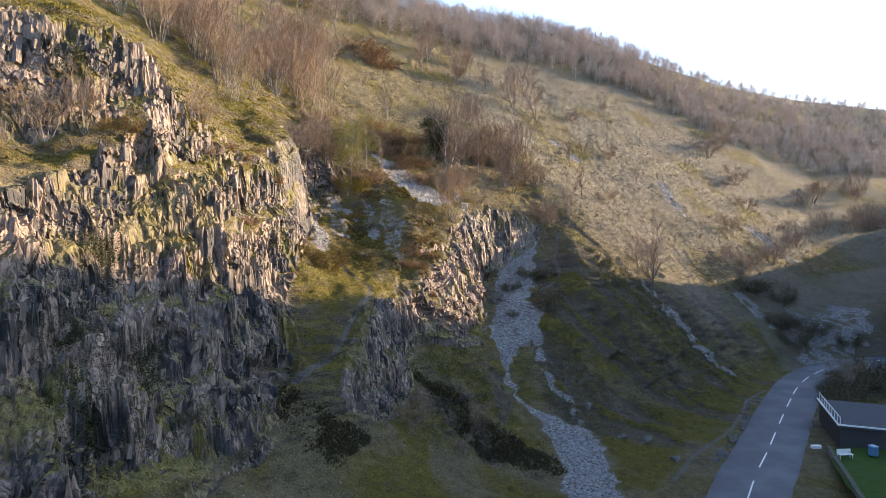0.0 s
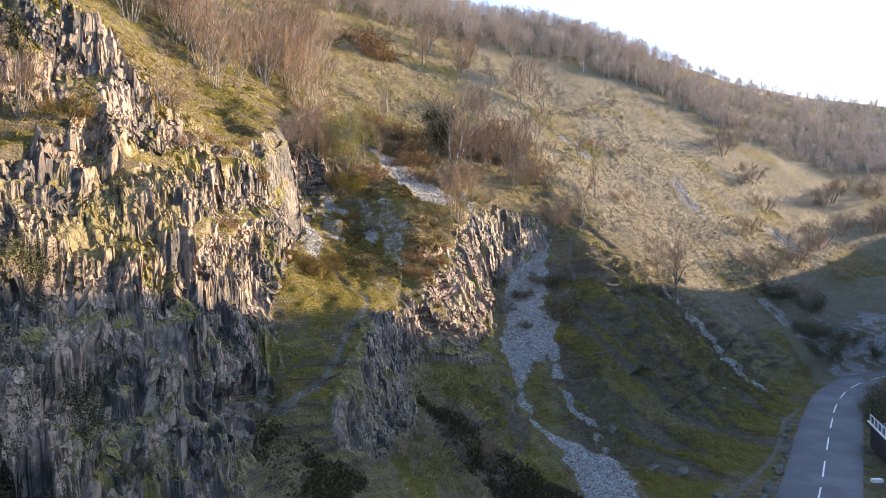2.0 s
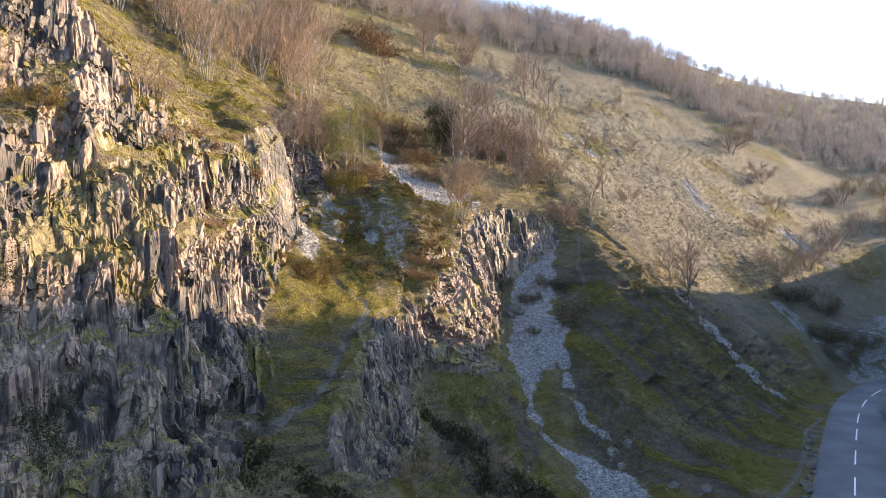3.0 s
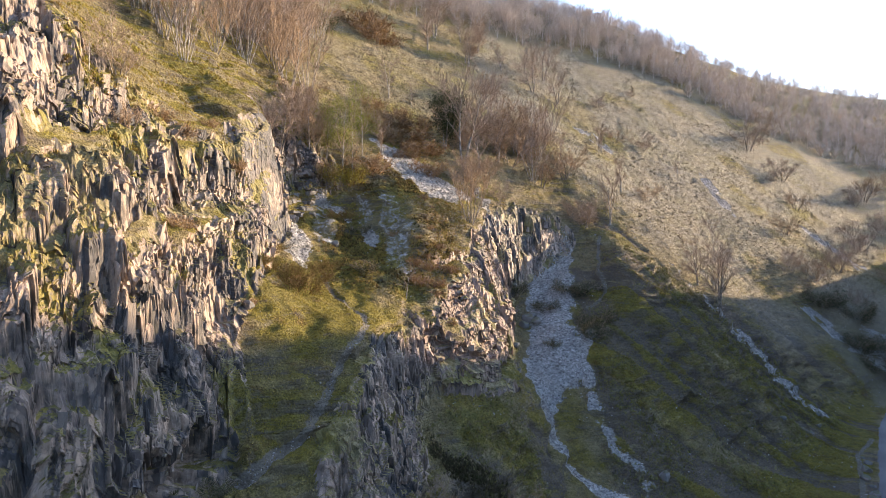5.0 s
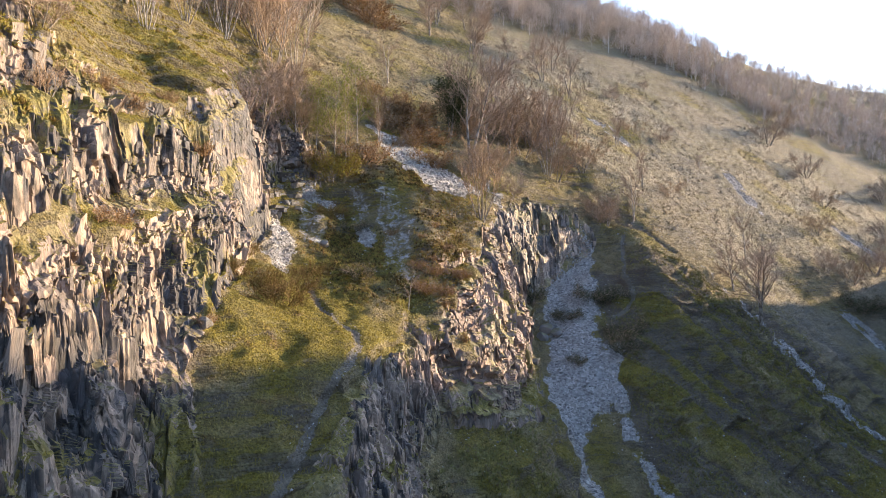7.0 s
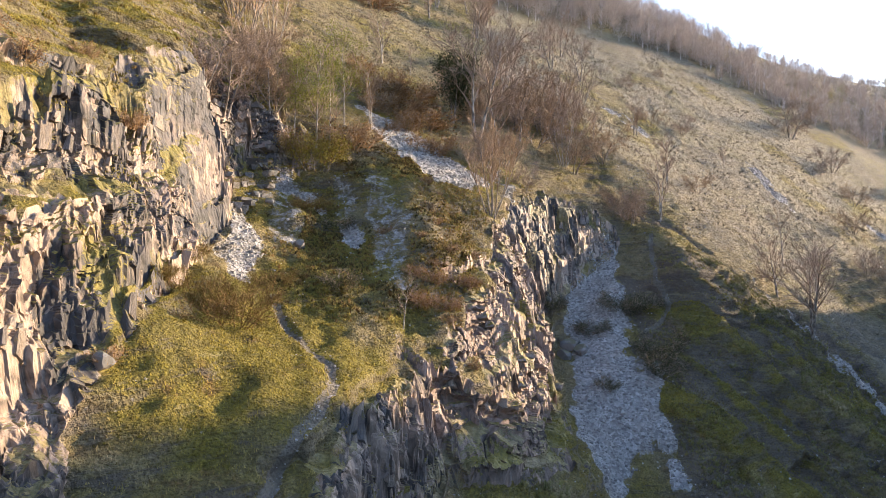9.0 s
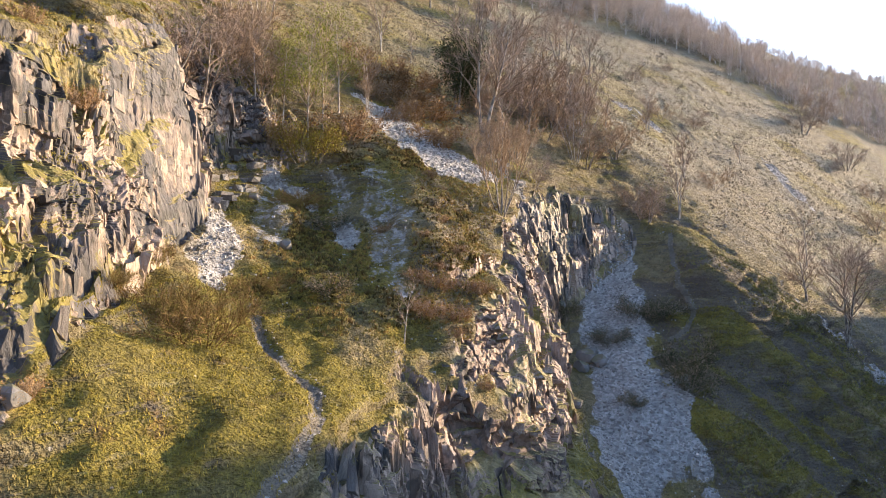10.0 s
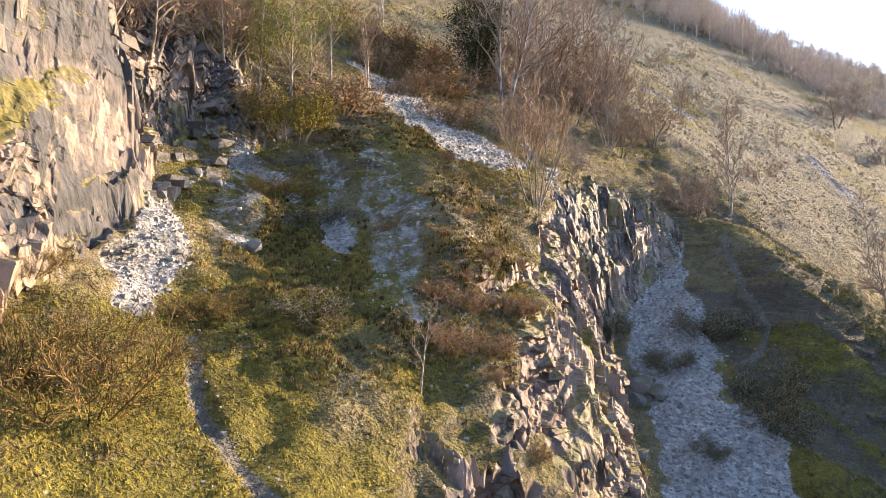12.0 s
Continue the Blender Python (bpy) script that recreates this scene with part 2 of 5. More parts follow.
def bare_height(x, y):
    """Height of the land before rock, ruts and road are cut into it."""
    shape = np.shape(x)
    x, y = np.ravel(x).astype(float), np.ravel(y).astype(float)
    z = np.zeros(len(x))
    n = len(_known)
    for a in range(0, len(x), 40000):
        s = slice(a, a + 40000)
        d = np.sqrt((x[s, None] - _known[None, :, 0]) ** 2 + (y[s, None] - _known[None, :, 1]) ** 2 + 0.04)
        z[s] = -d @ _weights[:n] + _weights[n] + _weights[n + 1] * x[s] / 100 + _weights[n + 2] * y[s] / 100
    # between its foot and its crest a cliff stands steeper, in two or three lifts
    for name, foot, crest, gaps in CLIFFS:
        m = np.nonzero((np.abs(x) < 50) & (y > 15) & (y < 115))[0]
        s, zf, zc, reach = between(foot, crest, gaps, x[m], y[m])
        inside = 1 - smooth(1.04, 1.30, reach)
        s = np.clip(s + 0.16 * value_noise(x[m] / 5, y[m] / 5, x[m] * 0, 3) + 0.07 * value_noise(x[m] / 1.7, y[m] / 1.7, x[m] * 0, 4), 0, 1)
        s = s ** (0.62 if name == "cliff_nose" else 1.0)
        lifts = np.clip(np.round((zc - zf) / 5.0), 1, 4)
        step = np.floor(np.minimum(s, 0.999) * lifts)
        lift = (step + smooth(0.18, 0.82, s * lifts - step)) / lifts
        z[m] = z[m] * (1 - inside) + inside * (0.25 * z[m] + 0.75 * (zf + (zc - zf) * (0.8 * lift + 0.2 * s)))
    road = along(ROAD, x, y)[0]
    k = 1 - smooth(4.0, 8.5, road)
    z = z * (1 - k) + (ROAD_Z - 0.12) * k
    return z.reshape(shape)


# ---------- ground sheet: one warped grid, closer-set where it is near or steep ----------
def spaced(stops):
    """Coordinates with a given step between given stops."""
    out = [stops[0][0]]
    for (a, step), (b, _) in zip(stops[:-1], stops[1:]):
        n = max(1, round((b - a) / step))
        out += [a + (b - a) * (i + 1) / n for i in range(n)]
    return np.array(out)


FINE = 1.0
YS = spaced([(-700, 60), (-100, 12), (0, 3), (24, 0.5 * FINE), (34, 0.22 * FINE), (97, 0.35 * FINE), (122, 0.8 * FINE), (190, 2), (320, 12), (500, 60), (1500, 0)])
XF = spaced([(-900, 40), (-100, 5), (-55, 0.3), (75, 1.5), (150, 6), (260, 50), (1200, 0)])


def lay_rows(columns):
    gx = np.broadcast_to(XF, (len(YS), len(XF)))
    gy = np.broadcast_to(YS[:, None], gx.shape)
    z = bare_height(gx, gy)
    dx, dz = np.diff(gx, axis=1), np.diff(z, axis=1)
    near = np.where((XF[1:] > -45) & (XF[1:] < 60), 1.0, np.where((XF[1:] > -100) & (XF[1:] < 150), 0.35, 0.02))
    length = np.sqrt(dx ** 2 + (1.2 * dz) ** 2) * near
    kernel = np.ones(9) / 9
    length = np.apply_along_axis(lambda v: np.convolve(np.pad(v, 4, mode="edge"), kernel, "valid"), 0, length)
    total = np.concatenate([np.zeros((len(YS), 1)), np.cumsum(length, axis=1)], axis=1)
    xs = np.stack([np.interp(np.linspace(0, row[-1], columns), row, XF) for row in total])
    return xs, np.broadcast_to(YS[:, None], xs.shape).copy()


GX, GY = lay_rows(round(880 / FINE))
GZ = bare_height(GX, GY)


def slope_of(gx, gy, gz):
    du = np.stack([np.gradient(a, axis=1) for a in (gx, gy, gz)], -1)
    dv = np.stack([np.gradient(a, axis=0) for a in (gx, gy, gz)], -1)
    n = np.cross(du, dv)
    n /= np.linalg.norm(n, axis=-1, keepdims=True) + 1e-9
    return n


GN = slope_of(GX, GY, GZ)


# ---------- materials ----------
class Nodes:
    """A short way to write a node material."""

    def __init__(self, name, roughness=0.9, specular=0.3):
        self.mat = bpy.data.materials.new(name)
        self.mat.use_nodes = True
        self.tree = self.mat.node_tree
        self.bsdf = self.tree.nodes["Principled BSDF"]
        self.bsdf.inputs["Roughness"].default_value = roughness
        self.bsdf.inputs["Specular IOR Level"].default_value = specular
        self.place = self.add("ShaderNodeTexCoord").outputs["Object"]

    def add(self, kind):
        return self.tree.nodes.new(kind)

    def put(self, value, socket):
        if isinstance(value, bpy.types.NodeSocket):
            self.tree.links.new(value, socket)
        elif isinstance(value, (int, float)):
            socket.default_value = value
        else:
            socket.default_value = (*value, 1) if len(value) == 3 and len(socket.default_value) == 4 else value

    def scaled(self, sx, sy, sz, source=None):
        n = self.add("ShaderNodeMapping")
        self.put(source or self.place, n.inputs["Vector"])
        n.inputs["Scale"].default_value = (sx, sy, sz)
        return n.outputs[0]

    def noise(self, scale, detail=4, source=None, rough=0.55, distort=0.0):
        n = self.add("ShaderNodeTexNoise")
        self.put(source or self.place, n.inputs["Vector"])
        n.inputs["Scale"].default_value, n.inputs["Detail"].default_value = scale, detail
        n.inputs["Roughness"].default_value, n.inputs["Distortion"].default_value = rough, distort
        return n.outputs[0]

    def voronoi(self, scale, feature="F1", source=None, output=0):
        n = self.add("ShaderNodeTexVoronoi")
        n.feature = feature
        self.put(source or self.place, n.inputs["Vector"])
        n.inputs["Scale"].default_value = scale
        return n.outputs[output]

    def math(self, op, a, b=0.0, clamp=False):
        n = self.add("ShaderNodeMath")
        n.operation, n.use_clamp = op, clamp
        self.put(a, n.inputs[0])
        self.put(b, n.inputs[1])
        return n.outputs[0]

    def span(self, v, lo, hi, a=0.0, b=1.0):
        n = self.add("ShaderNodeMapRange")
        n.interpolation_type = "SMOOTHSTEP"
        self.put(v, n.inputs[0])
        for i, x in enumerate((lo, hi, a, b)):
            n.inputs[1 + i].default_value = x
        return n.outputs[0]

    def mix(self, k, a, b, blend="MIX"):
        n = self.add("ShaderNodeMix")
        n.data_type, n.blend_type = "RGBA", blend
        self.put(k, n.inputs[0])
        self.put(a, n.inputs[6])
        self.put(b, n.inputs[7])
        return n.outputs[2]

    def attr(self, name):
        n = self.add("ShaderNodeAttribute")
        n.attribute_name = name
        return n.outputs["Fac"]

    def up(self):
        n = self.add("ShaderNodeNewGeometry")
        s = self.add("ShaderNodeSeparateXYZ")
        self.put(n.outputs["Normal"], s.inputs[0])
        return s.outputs[2]

    def island(self):
        return self.add("ShaderNodeNewGeometry").outputs["Random Per Island"]

    def chance(self):
        return self.add("ShaderNodeObjectInfo").outputs["Random"]

    def bump(self, height, strength=0.5, distance=0.1, normal=None):
        n = self.add("ShaderNodeBump")
        n.inputs["Strength"].default_value, n.inputs["Distance"].default_value = strength, distance
        self.put(height, n.inputs["Height"])
        if normal:
            self.put(normal, n.inputs["Normal"])
        return n.outputs[0]

    def done(self, colour, normal=None, rough=None):
        self.put(colour, self.bsdf.inputs["Base Color"])
        if normal:
            self.put(normal, self.bsdf.inputs["Normal"])
        if rough:
            self.put(rough, self.bsdf.inputs["Roughness"])
        return self.mat


def grass_colour(n):
    """Straw, green and bracken in patches, the same on every turf."""
    patch = n.noise(0.11, 5, rough=0.65)
    fine = n.noise(2.2, 5, rough=0.7)
    tuft = n.noise(9.0, 3)
    lush = n.attr("lush")
    green = n.mix(fine, (0.082, 0.074, 0.017), (0.330, 0.262, 0.045))
    straw = n.mix(fine, (0.140, 0.112, 0.062), (0.400, 0.320, 0.180))
    rust = n.mix(fine, (0.075, 0.040, 0.020), (0.210, 0.110, 0.045))
    k = n.math("ADD", n.span(patch, 0.40, 0.62), n.math("SUBTRACT", n.math("MULTIPLY", lush, 1.5), 0.65), True)
    col = n.mix(k, straw, green)
    col = n.mix(n.span(n.noise(0.35, 5, rough=0.7), 0.55, 0.72, 0, 0.75), col, rust)
    clump = n.noise(0.9, 6, rough=0.75)
    col = n.mix(n.span(clump, 0.34, 0.56, 0.5, 0.0), col, (0.055, 0.050, 0.030))
    col = n.mix(n.span(clump, 0.56, 0.75, 0.0, 0.6), col, (0.36, 0.29, 0.15))
    return n.mix(n.span(tuft, 0.3, 0.75, 0.55, 0.0), col, (0.040, 0.037, 0.020)), fine, tuft


def stone_colour(n):
    cell = n.voronoi(4.5, output=1)
    grey = n.mix(n.math("MULTIPLY", cell, 1.0), (0.17, 0.165, 0.16), (0.50, 0.485, 0.47))
    return n.mix(n.span(n.noise(0.6, 4), 0.4, 0.7, 0, 0.4), grey, (0.22, 0.19, 0.15))


def make_turf():
    n = Nodes("turf", 0.95, 0.15)
    grass, fine, tuft = grass_colour(n)
    stones = stone_colour(n)
    ragged = n.math("SUBTRACT", n.noise(1.3, 5, rough=0.7), 0.5)
    scree = n.span(n.math("ADD", n.attr("scree"), n.math("MULTIPLY", ragged, 1.1)), 0.40, 0.58)
    trail = n.span(n.math("ADD", n.attr("trail"), n.math("MULTIPLY", ragged, 0.8)), 0.40, 0.62)
    # loose stones lying about in the turf
    loose = n.math("MULTIPLY", n.span(n.voronoi(1.7), 0.13, 0.09), n.span(n.noise(0.09, 3), 0.46, 0.62))
    steep = n.span(n.math("ADD", n.up(), n.math("MULTIPLY", ragged, 0.5)), 0.60, 0.46)
    soil = n.mix(fine, (0.07, 0.055, 0.042), (0.26, 0.22, 0.18))
    col = n.mix(n.math("MULTIPLY", steep, 0.5), grass, soil)
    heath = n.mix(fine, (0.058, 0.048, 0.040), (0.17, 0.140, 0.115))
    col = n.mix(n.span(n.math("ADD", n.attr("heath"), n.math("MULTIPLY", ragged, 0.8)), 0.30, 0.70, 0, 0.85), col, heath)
    # sheep treads: bands of bare earth that follow the slope
    bands = n.noise(1.0, 5, n.scaled(0.22, 0.22, 1.9), 0.7)
    slopes = n.span(n.up(), 0.86, 0.72)
    col = n.mix(n.math("MULTIPLY", n.span(bands, 0.50, 0.62, 0, 0.75), slopes), col, n.mix(fine, (0.05, 0.045, 0.038), (0.16, 0.14, 0.12)))
    col = n.mix(n.math("MULTIPLY", n.span(bands, 0.44, 0.34, 0, 0.5), slopes), col, (0.30, 0.26, 0.15))
    # haze on the far hill, put into the turf as a flat grey-brown
    haze_tint = n.mix(fine, (0.13, 0.115, 0.095), (0.30, 0.265, 0.22))
    col = n.mix(n.span(n.math("ADD", n.attr("hill_haze"), n.math("MULTIPLY", ragged, 0.5)), 0.25, 0.75, 0, 0.5), col, haze_tint)
    col = n.mix(loose, col, (0.42, 0.40, 0.37))
    col = n.mix(scree, col, stones)
    col = n.mix(n.math("MULTIPLY", trail, 0.9), col, n.mix(fine, (0.09, 0.078, 0.066), (0.24, 0.215, 0.185)))
    b = n.bump(n.math("ADD", fine, n.math("MULTIPLY", tuft, 0.6)), 1.0, 0.4)
    b = n.bump(bands, 0.8, 0.5, b)
    b = n.bump(n.voronoi(4.5), 0.5, 0.12, b)
    return n.done(col, b)


def rock_tone(n, warm=(0.34, 0.272, 0.22), cool=(0.07, 0.067, 0.07)):
    """Pale limestone, each broken face its own tone, with darker weathered seams that run up and down."""
    seams = n.noise(1.0, 7, n.scaled(1.3, 1.3, 0.30), 0.68, 0.8)
    fine = n.noise(5.0, 8, n.scaled(1, 1, 0.45), 0.75)
    pick = n.math("ADD", n.math("MULTIPLY", n.math("SUBTRACT", n.attr("tone"), 0.28), 1.8), n.math("MULTIPLY", n.math("SUBTRACT", seams, 0.5), 0.9))
    face = n.voronoi(1.9, source=n.scaled(1, 1, 0.45), output=1)
    chip = n.voronoi(5.0, source=n.scaled(1, 1, 0.5), output=1)
    pick = n.math("ADD", pick, n.math("ADD", n.math("MULTIPLY", n.math("SUBTRACT", face, 0.5), 0.7), n.math("MULTIPLY", n.math("SUBTRACT", chip, 0.5), 0.35)))
    col = n.mix(n.span(pick, 0.18, 0.66), cool, warm)
    col = n.mix(n.span(n.noise(0.16, 4), 0.45, 0.68, 0, 0.5), col, (0.40, 0.295, 0.235))
    col = n.mix(n.span(fine, 0.30, 0.50, 0.5, 0.0), col, (0.09, 0.083, 0.078))
    col = n.mix(n.span(n.noise(0.5, 6, rough=0.7), 0.54, 0.68, 0, 0.35), col, (0.17, 0.16, 0.155))
    col = n.mix(n.span(n.noise(0.7, 6), 0.60, 0.74, 0, 0.5), col, (0.38, 0.315, 0.265))
    return col, seams, fine


def make_rock(name, warm, cool):
    n = Nodes(name, 0.7, 0.35)
    col, seams, fine = rock_tone(n, warm, cool)
    # shade inside the cracks, painted near-black along the joints in noisy stretches
    joint_shade = n.math("MULTIPLY", n.attr("crack"), n.span(n.noise(1.1, 4), 0.35, 0.6))
    col = n.mix(n.math("MULTIPLY", joint_shade, 0.85), col, (0.030, 0.028, 0.024))
    grass, gf, tuft = grass_colour(n)
    ragged = n.math("SUBTRACT", n.noise(1.5, 7, rough=0.8), 0.5)
    turf = n.span(n.math("ADD", n.math("ADD", n.attr("moss"), n.math("MULTIPLY", n.up(), 1.2)), n.math("MULTIPLY", ragged, 0.9)), 0.98, 1.15)
    col = n.mix(turf, col, grass)
    b = n.bump(seams, 0.4, 0.12)
    b = n.bump(n.noise(2.2, 5, n.scaled(1, 1, 0.35), 0.7), 0.6, 0.12, b)
    b = n.bump(n.voronoi(3.2, "F1", n.scaled(1, 1, 0.4)), 0.6, 0.14, b)
    b = n.bump(fine, 0.8, 0.08, b)
    return n.done(col, b, n.span(fine, 0.3, 0.7, 0.85, 0.55))


TURF = make_turf()
ROCK = make_rock("limestone", (0.315, 0.238, 0.184), (0.058, 0.054, 0.056))
PINK_ROCK = make_rock("pink_limestone", (0.222, 0.155, 0.122), (0.091, 0.072, 0.066))

# ---------- what covers the ground ----------
SCREES = [
    GULLY,
    [(-10.4, 98.4, 1.4), (-8.4, 97.8, 2.6), (-5.8, 96.6, 4.0), (-3.6, 95.8, 4.4), (-1.7, 95.7, 3.2), (0.0, 96.4, 1.5)],
    [(-17.0, 79.6, 0.7), (-16.2, 77.6, 1.3), (-15.4, 75.4, 1.5), (-15.0, 73.6, 1.0), (-14.6, 72.0, 0.5)],
    [(-15.4, 86.8, 0.7), (-13.8, 86.2, 0.8), (-12.6, 84.8, 0.4)],
    [(-10.6, 84, 0.6), (-9.7, 82, 0.9), (-9.1, 79.8, 0.6)],
    [(12.0, 80.4, 0.4), (13.1, 77, 0.6), (14.8, 73.4, 0.7), (15.8, 70.6, 0.9)],
    [(1.5, 100, 1.0), (3.5, 97.5, 0.9)],
    [(31, 106, 0.8), (35, 102.5, 1.3), (40, 99, 1.6), (46, 96.5, 1.2)],
    [(54, 150, 1.5), (54.4, 146, 2.4), (55.5, 141, 1.2)],
    [(76, 152, 1.2), (79, 146, 2.2), (82, 140, 1.5)],
    [(60, 121, 2), (66, 117, 4), (73, 118, 5), (82, 121, 4)],
    [(66, 110, 1.5), (69.5, 112, 2.2), (73, 114, 1.5)],
    [(27, 145, 2.5), (30, 142, 3)],
    [(12.6, 77, 0.4), (12.6, 81, 0.9), (12.0, 84, 1.8), (12.4, 87.5, 2.4)],
]
STONY = [
    [(-8.8, 88, 1.0), (-8.0, 86, 1.3), (-6.7, 83, 1.4), (-6.6, 79.6, 1.2), (-6.0, 76.4, 0.9)],
    [(-11.6, 88, 0.7), (-10.4, 85, 1.0), (-9.6, 81.6, 1.0)],
    [(-15.6, 85.6, 1.0), (-14.2, 82.5, 1.2), (-13.6, 79.6, 0.9)],
]
TRAILS = [
    TRAIL,
    [(20.6, 107), (19.4, 103.5), (18.2, 99), (18.6, 96), (17.2, 94.4), (15.2, 93.2)],
    [(48.2, 90), (43.2, 85.3), (38.1, 77.2), (34, 71.3), (30.1, 67.1), (25.7, 62), (22, 57)],
]
LUSH = [
    [(0.5, 70, 2.5), (2.5, 66.5, 2.5), (6, 67, 1.8), (9, 63.5, 1.5)],
    [(-3.4, 53, 1.6), (-2.4, 50, 1.8), (-1.5, 46, 2)],
    [(18, 58, 3), (22, 66, 4.5), (34, 78, 4), (45, 90, 3), (58, 104, 3)],
    [(-12.5, 62, 4), (-10, 67, 4), (-12, 71, 3)],
    [(16.5, 85, 3), (16, 79, 3.5), (17, 73, 3)],
    [(-13, 86, 2), (-10, 80, 2.5)],
    [(-25, 60, 4), (-27, 66, 4), (-24, 73, 3)],
    [(20, 84, 4), (22, 89, 4), (20, 95, 3)],
    [(24, 97, 2.5), (29, 95, 4), (36, 92, 4), (44, 97, 3)],
    [(-32, 52, 5), (-29, 58, 6), (-28, 68, 6), (-27, 78, 5), (-25, 88, 5)],
]

def cover(lines, x, y, scale=1.0):
    best = np.zeros(x.shape)
    for line in lines:
        d, w = along(line, x, y)
        best = np.maximum(best, 1 - smooth(0.55, 1.25, d / (w * scale)))
    return best


WOBBLE = fbm(GX / 3, GY / 3, GZ / 3, 3, 40)
near = (np.abs(GX - 10) < 80) & (GY > 10) & (GY < 180)
ROCKY = smooth(0.60, 0.50, GN[..., 2] + 0.06 * WOBBLE) * near
OWNER = np.zeros(GX.shape, int)
_best = np.full(GX.shape, 9.0)
for number, (_, foot, crest, gaps) in enumerate(CLIFFS):
    reach = between(foot, crest, gaps, GX, GY)[3]
    ROCKY = np.maximum(ROCKY, 1 - smooth(1.0, 1.22, reach + 0.12 * WOBBLE))
    OWNER = np.where(reach < _best, number, OWNER)
    _best = np.minimum(_best, reach)
ROCKY = np.where(along(ROAD, GX, GY)[0] < 6, 0, ROCKY)
ROCKY = np.where(_best > 2.2, 0, ROCKY)
SCREE = np.where(near, cover(SCREES, GX + 0.6 * WOBBLE, GY + 0.6 * fbm(GX / 2, GY / 2, GZ, 3, 50)), 0)
SCREE = np.clip(SCREE * (0.75 + 0.9 * fbm(GX / 1.6, GY / 1.6, GZ / 1.6, 3, 55)) - 0.1 * (SCREE < 0.99), 0, 1)
SCREE = np.maximum(SCREE, np.where(near, cover([GULLY, *SCREES[1:3]], GX + 0.5 * WOBBLE, GY, 0.8), 0))
SCREE = np.maximum(SCREE, np.where(near, 0.46 * cover(STONY, GX + 0.6 * WOBBLE, GY, 1.3), 0))
TREAD = np.zeros(GX.shape)
for line in TRAILS:
    TREAD = np.maximum(TREAD, 1 - smooth(0.12, 0.34, along(line, GX + 0.14 * WOBBLE, GY)[0]))
GREEN = np.clip(cover(LUSH, GX + 2 * WOBBLE, GY) * 0.8 + 0.25 * fbm(GX / 9, GY / 9, GZ / 9, 3, 60) + np.where(GX > 7, 0.30, np.where(GY < 105, np.where(GX < -17, 0.66, 0.42), 0.25)), 0, 1)


BROW = between(CLIFFS[0][1], CLIFFS[0][2], CLIFFS[0][3], GX, GY)[0] * (OWNER == 0)
MOSS = np.clip(0.42 + 0.32 * smooth(0.55, 0.95, BROW) + 0.85 * fbm(GX / 4, GY / 2.6, GZ / 2.2, 4, 110) + 1.2 * (GN[..., 2] - 0.45) - 0.16 * (OWNER >= 3) - 0.5 * (np.hypot((GY - 48.5) / 4, (GZ - 9.2) / 2.4) < 1) * (GX < -9), 0, 1)


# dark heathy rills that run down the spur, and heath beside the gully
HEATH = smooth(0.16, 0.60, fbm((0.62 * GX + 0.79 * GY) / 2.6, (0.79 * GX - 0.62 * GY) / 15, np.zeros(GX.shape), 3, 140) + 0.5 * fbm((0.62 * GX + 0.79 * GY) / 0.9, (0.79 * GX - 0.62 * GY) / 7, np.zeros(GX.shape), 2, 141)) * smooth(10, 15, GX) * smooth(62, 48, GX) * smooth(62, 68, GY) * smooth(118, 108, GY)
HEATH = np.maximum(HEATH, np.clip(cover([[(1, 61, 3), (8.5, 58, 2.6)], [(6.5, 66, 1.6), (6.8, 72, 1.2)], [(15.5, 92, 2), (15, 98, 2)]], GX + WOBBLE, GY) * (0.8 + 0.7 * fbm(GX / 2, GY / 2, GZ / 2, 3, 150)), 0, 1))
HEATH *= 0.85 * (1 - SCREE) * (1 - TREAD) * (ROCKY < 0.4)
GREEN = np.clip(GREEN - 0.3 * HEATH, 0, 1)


# where haze is painted into the turf: grows with distance, in broad patches
HILL_HAZE = smooth(112, 140, GY + 0.5 * GX) * smooth(0.5, -0.7, fbm(GX / 14, GY / 14, GZ / 14, 3, 66) - 0.5) * smooth(-6, 14, GX)


# a close table of the bare land, to read heights from quickly
TX, TY = np.arange(-50, 32, 0.3), np.arange(14, 116, 0.3)
TABLE = bare_height(*np.meshgrid(TX, TY))


def bare_near(x, y):
    fx, fy = np.clip((x - TX[0]) / 0.3, 0, len(TX) - 1.001), np.clip((y - TY[0]) / 0.3, 0, len(TY) - 1.001)
    i, j = fx.astype(int), fy.astype(int)
    u, v = fx - i, fy - j
    return (TABLE[j, i] * (1 - u) + TABLE[j, i + 1] * u) * (1 - v) + (TABLE[j + 1, i] * (1 - u) + TABLE[j + 1, i + 1] * u) * v


JOINT = radians(-16)      # one set of joints looks east and a little south, the other across it
LEAN = 0.27               # the columns lean along the valley as they rise


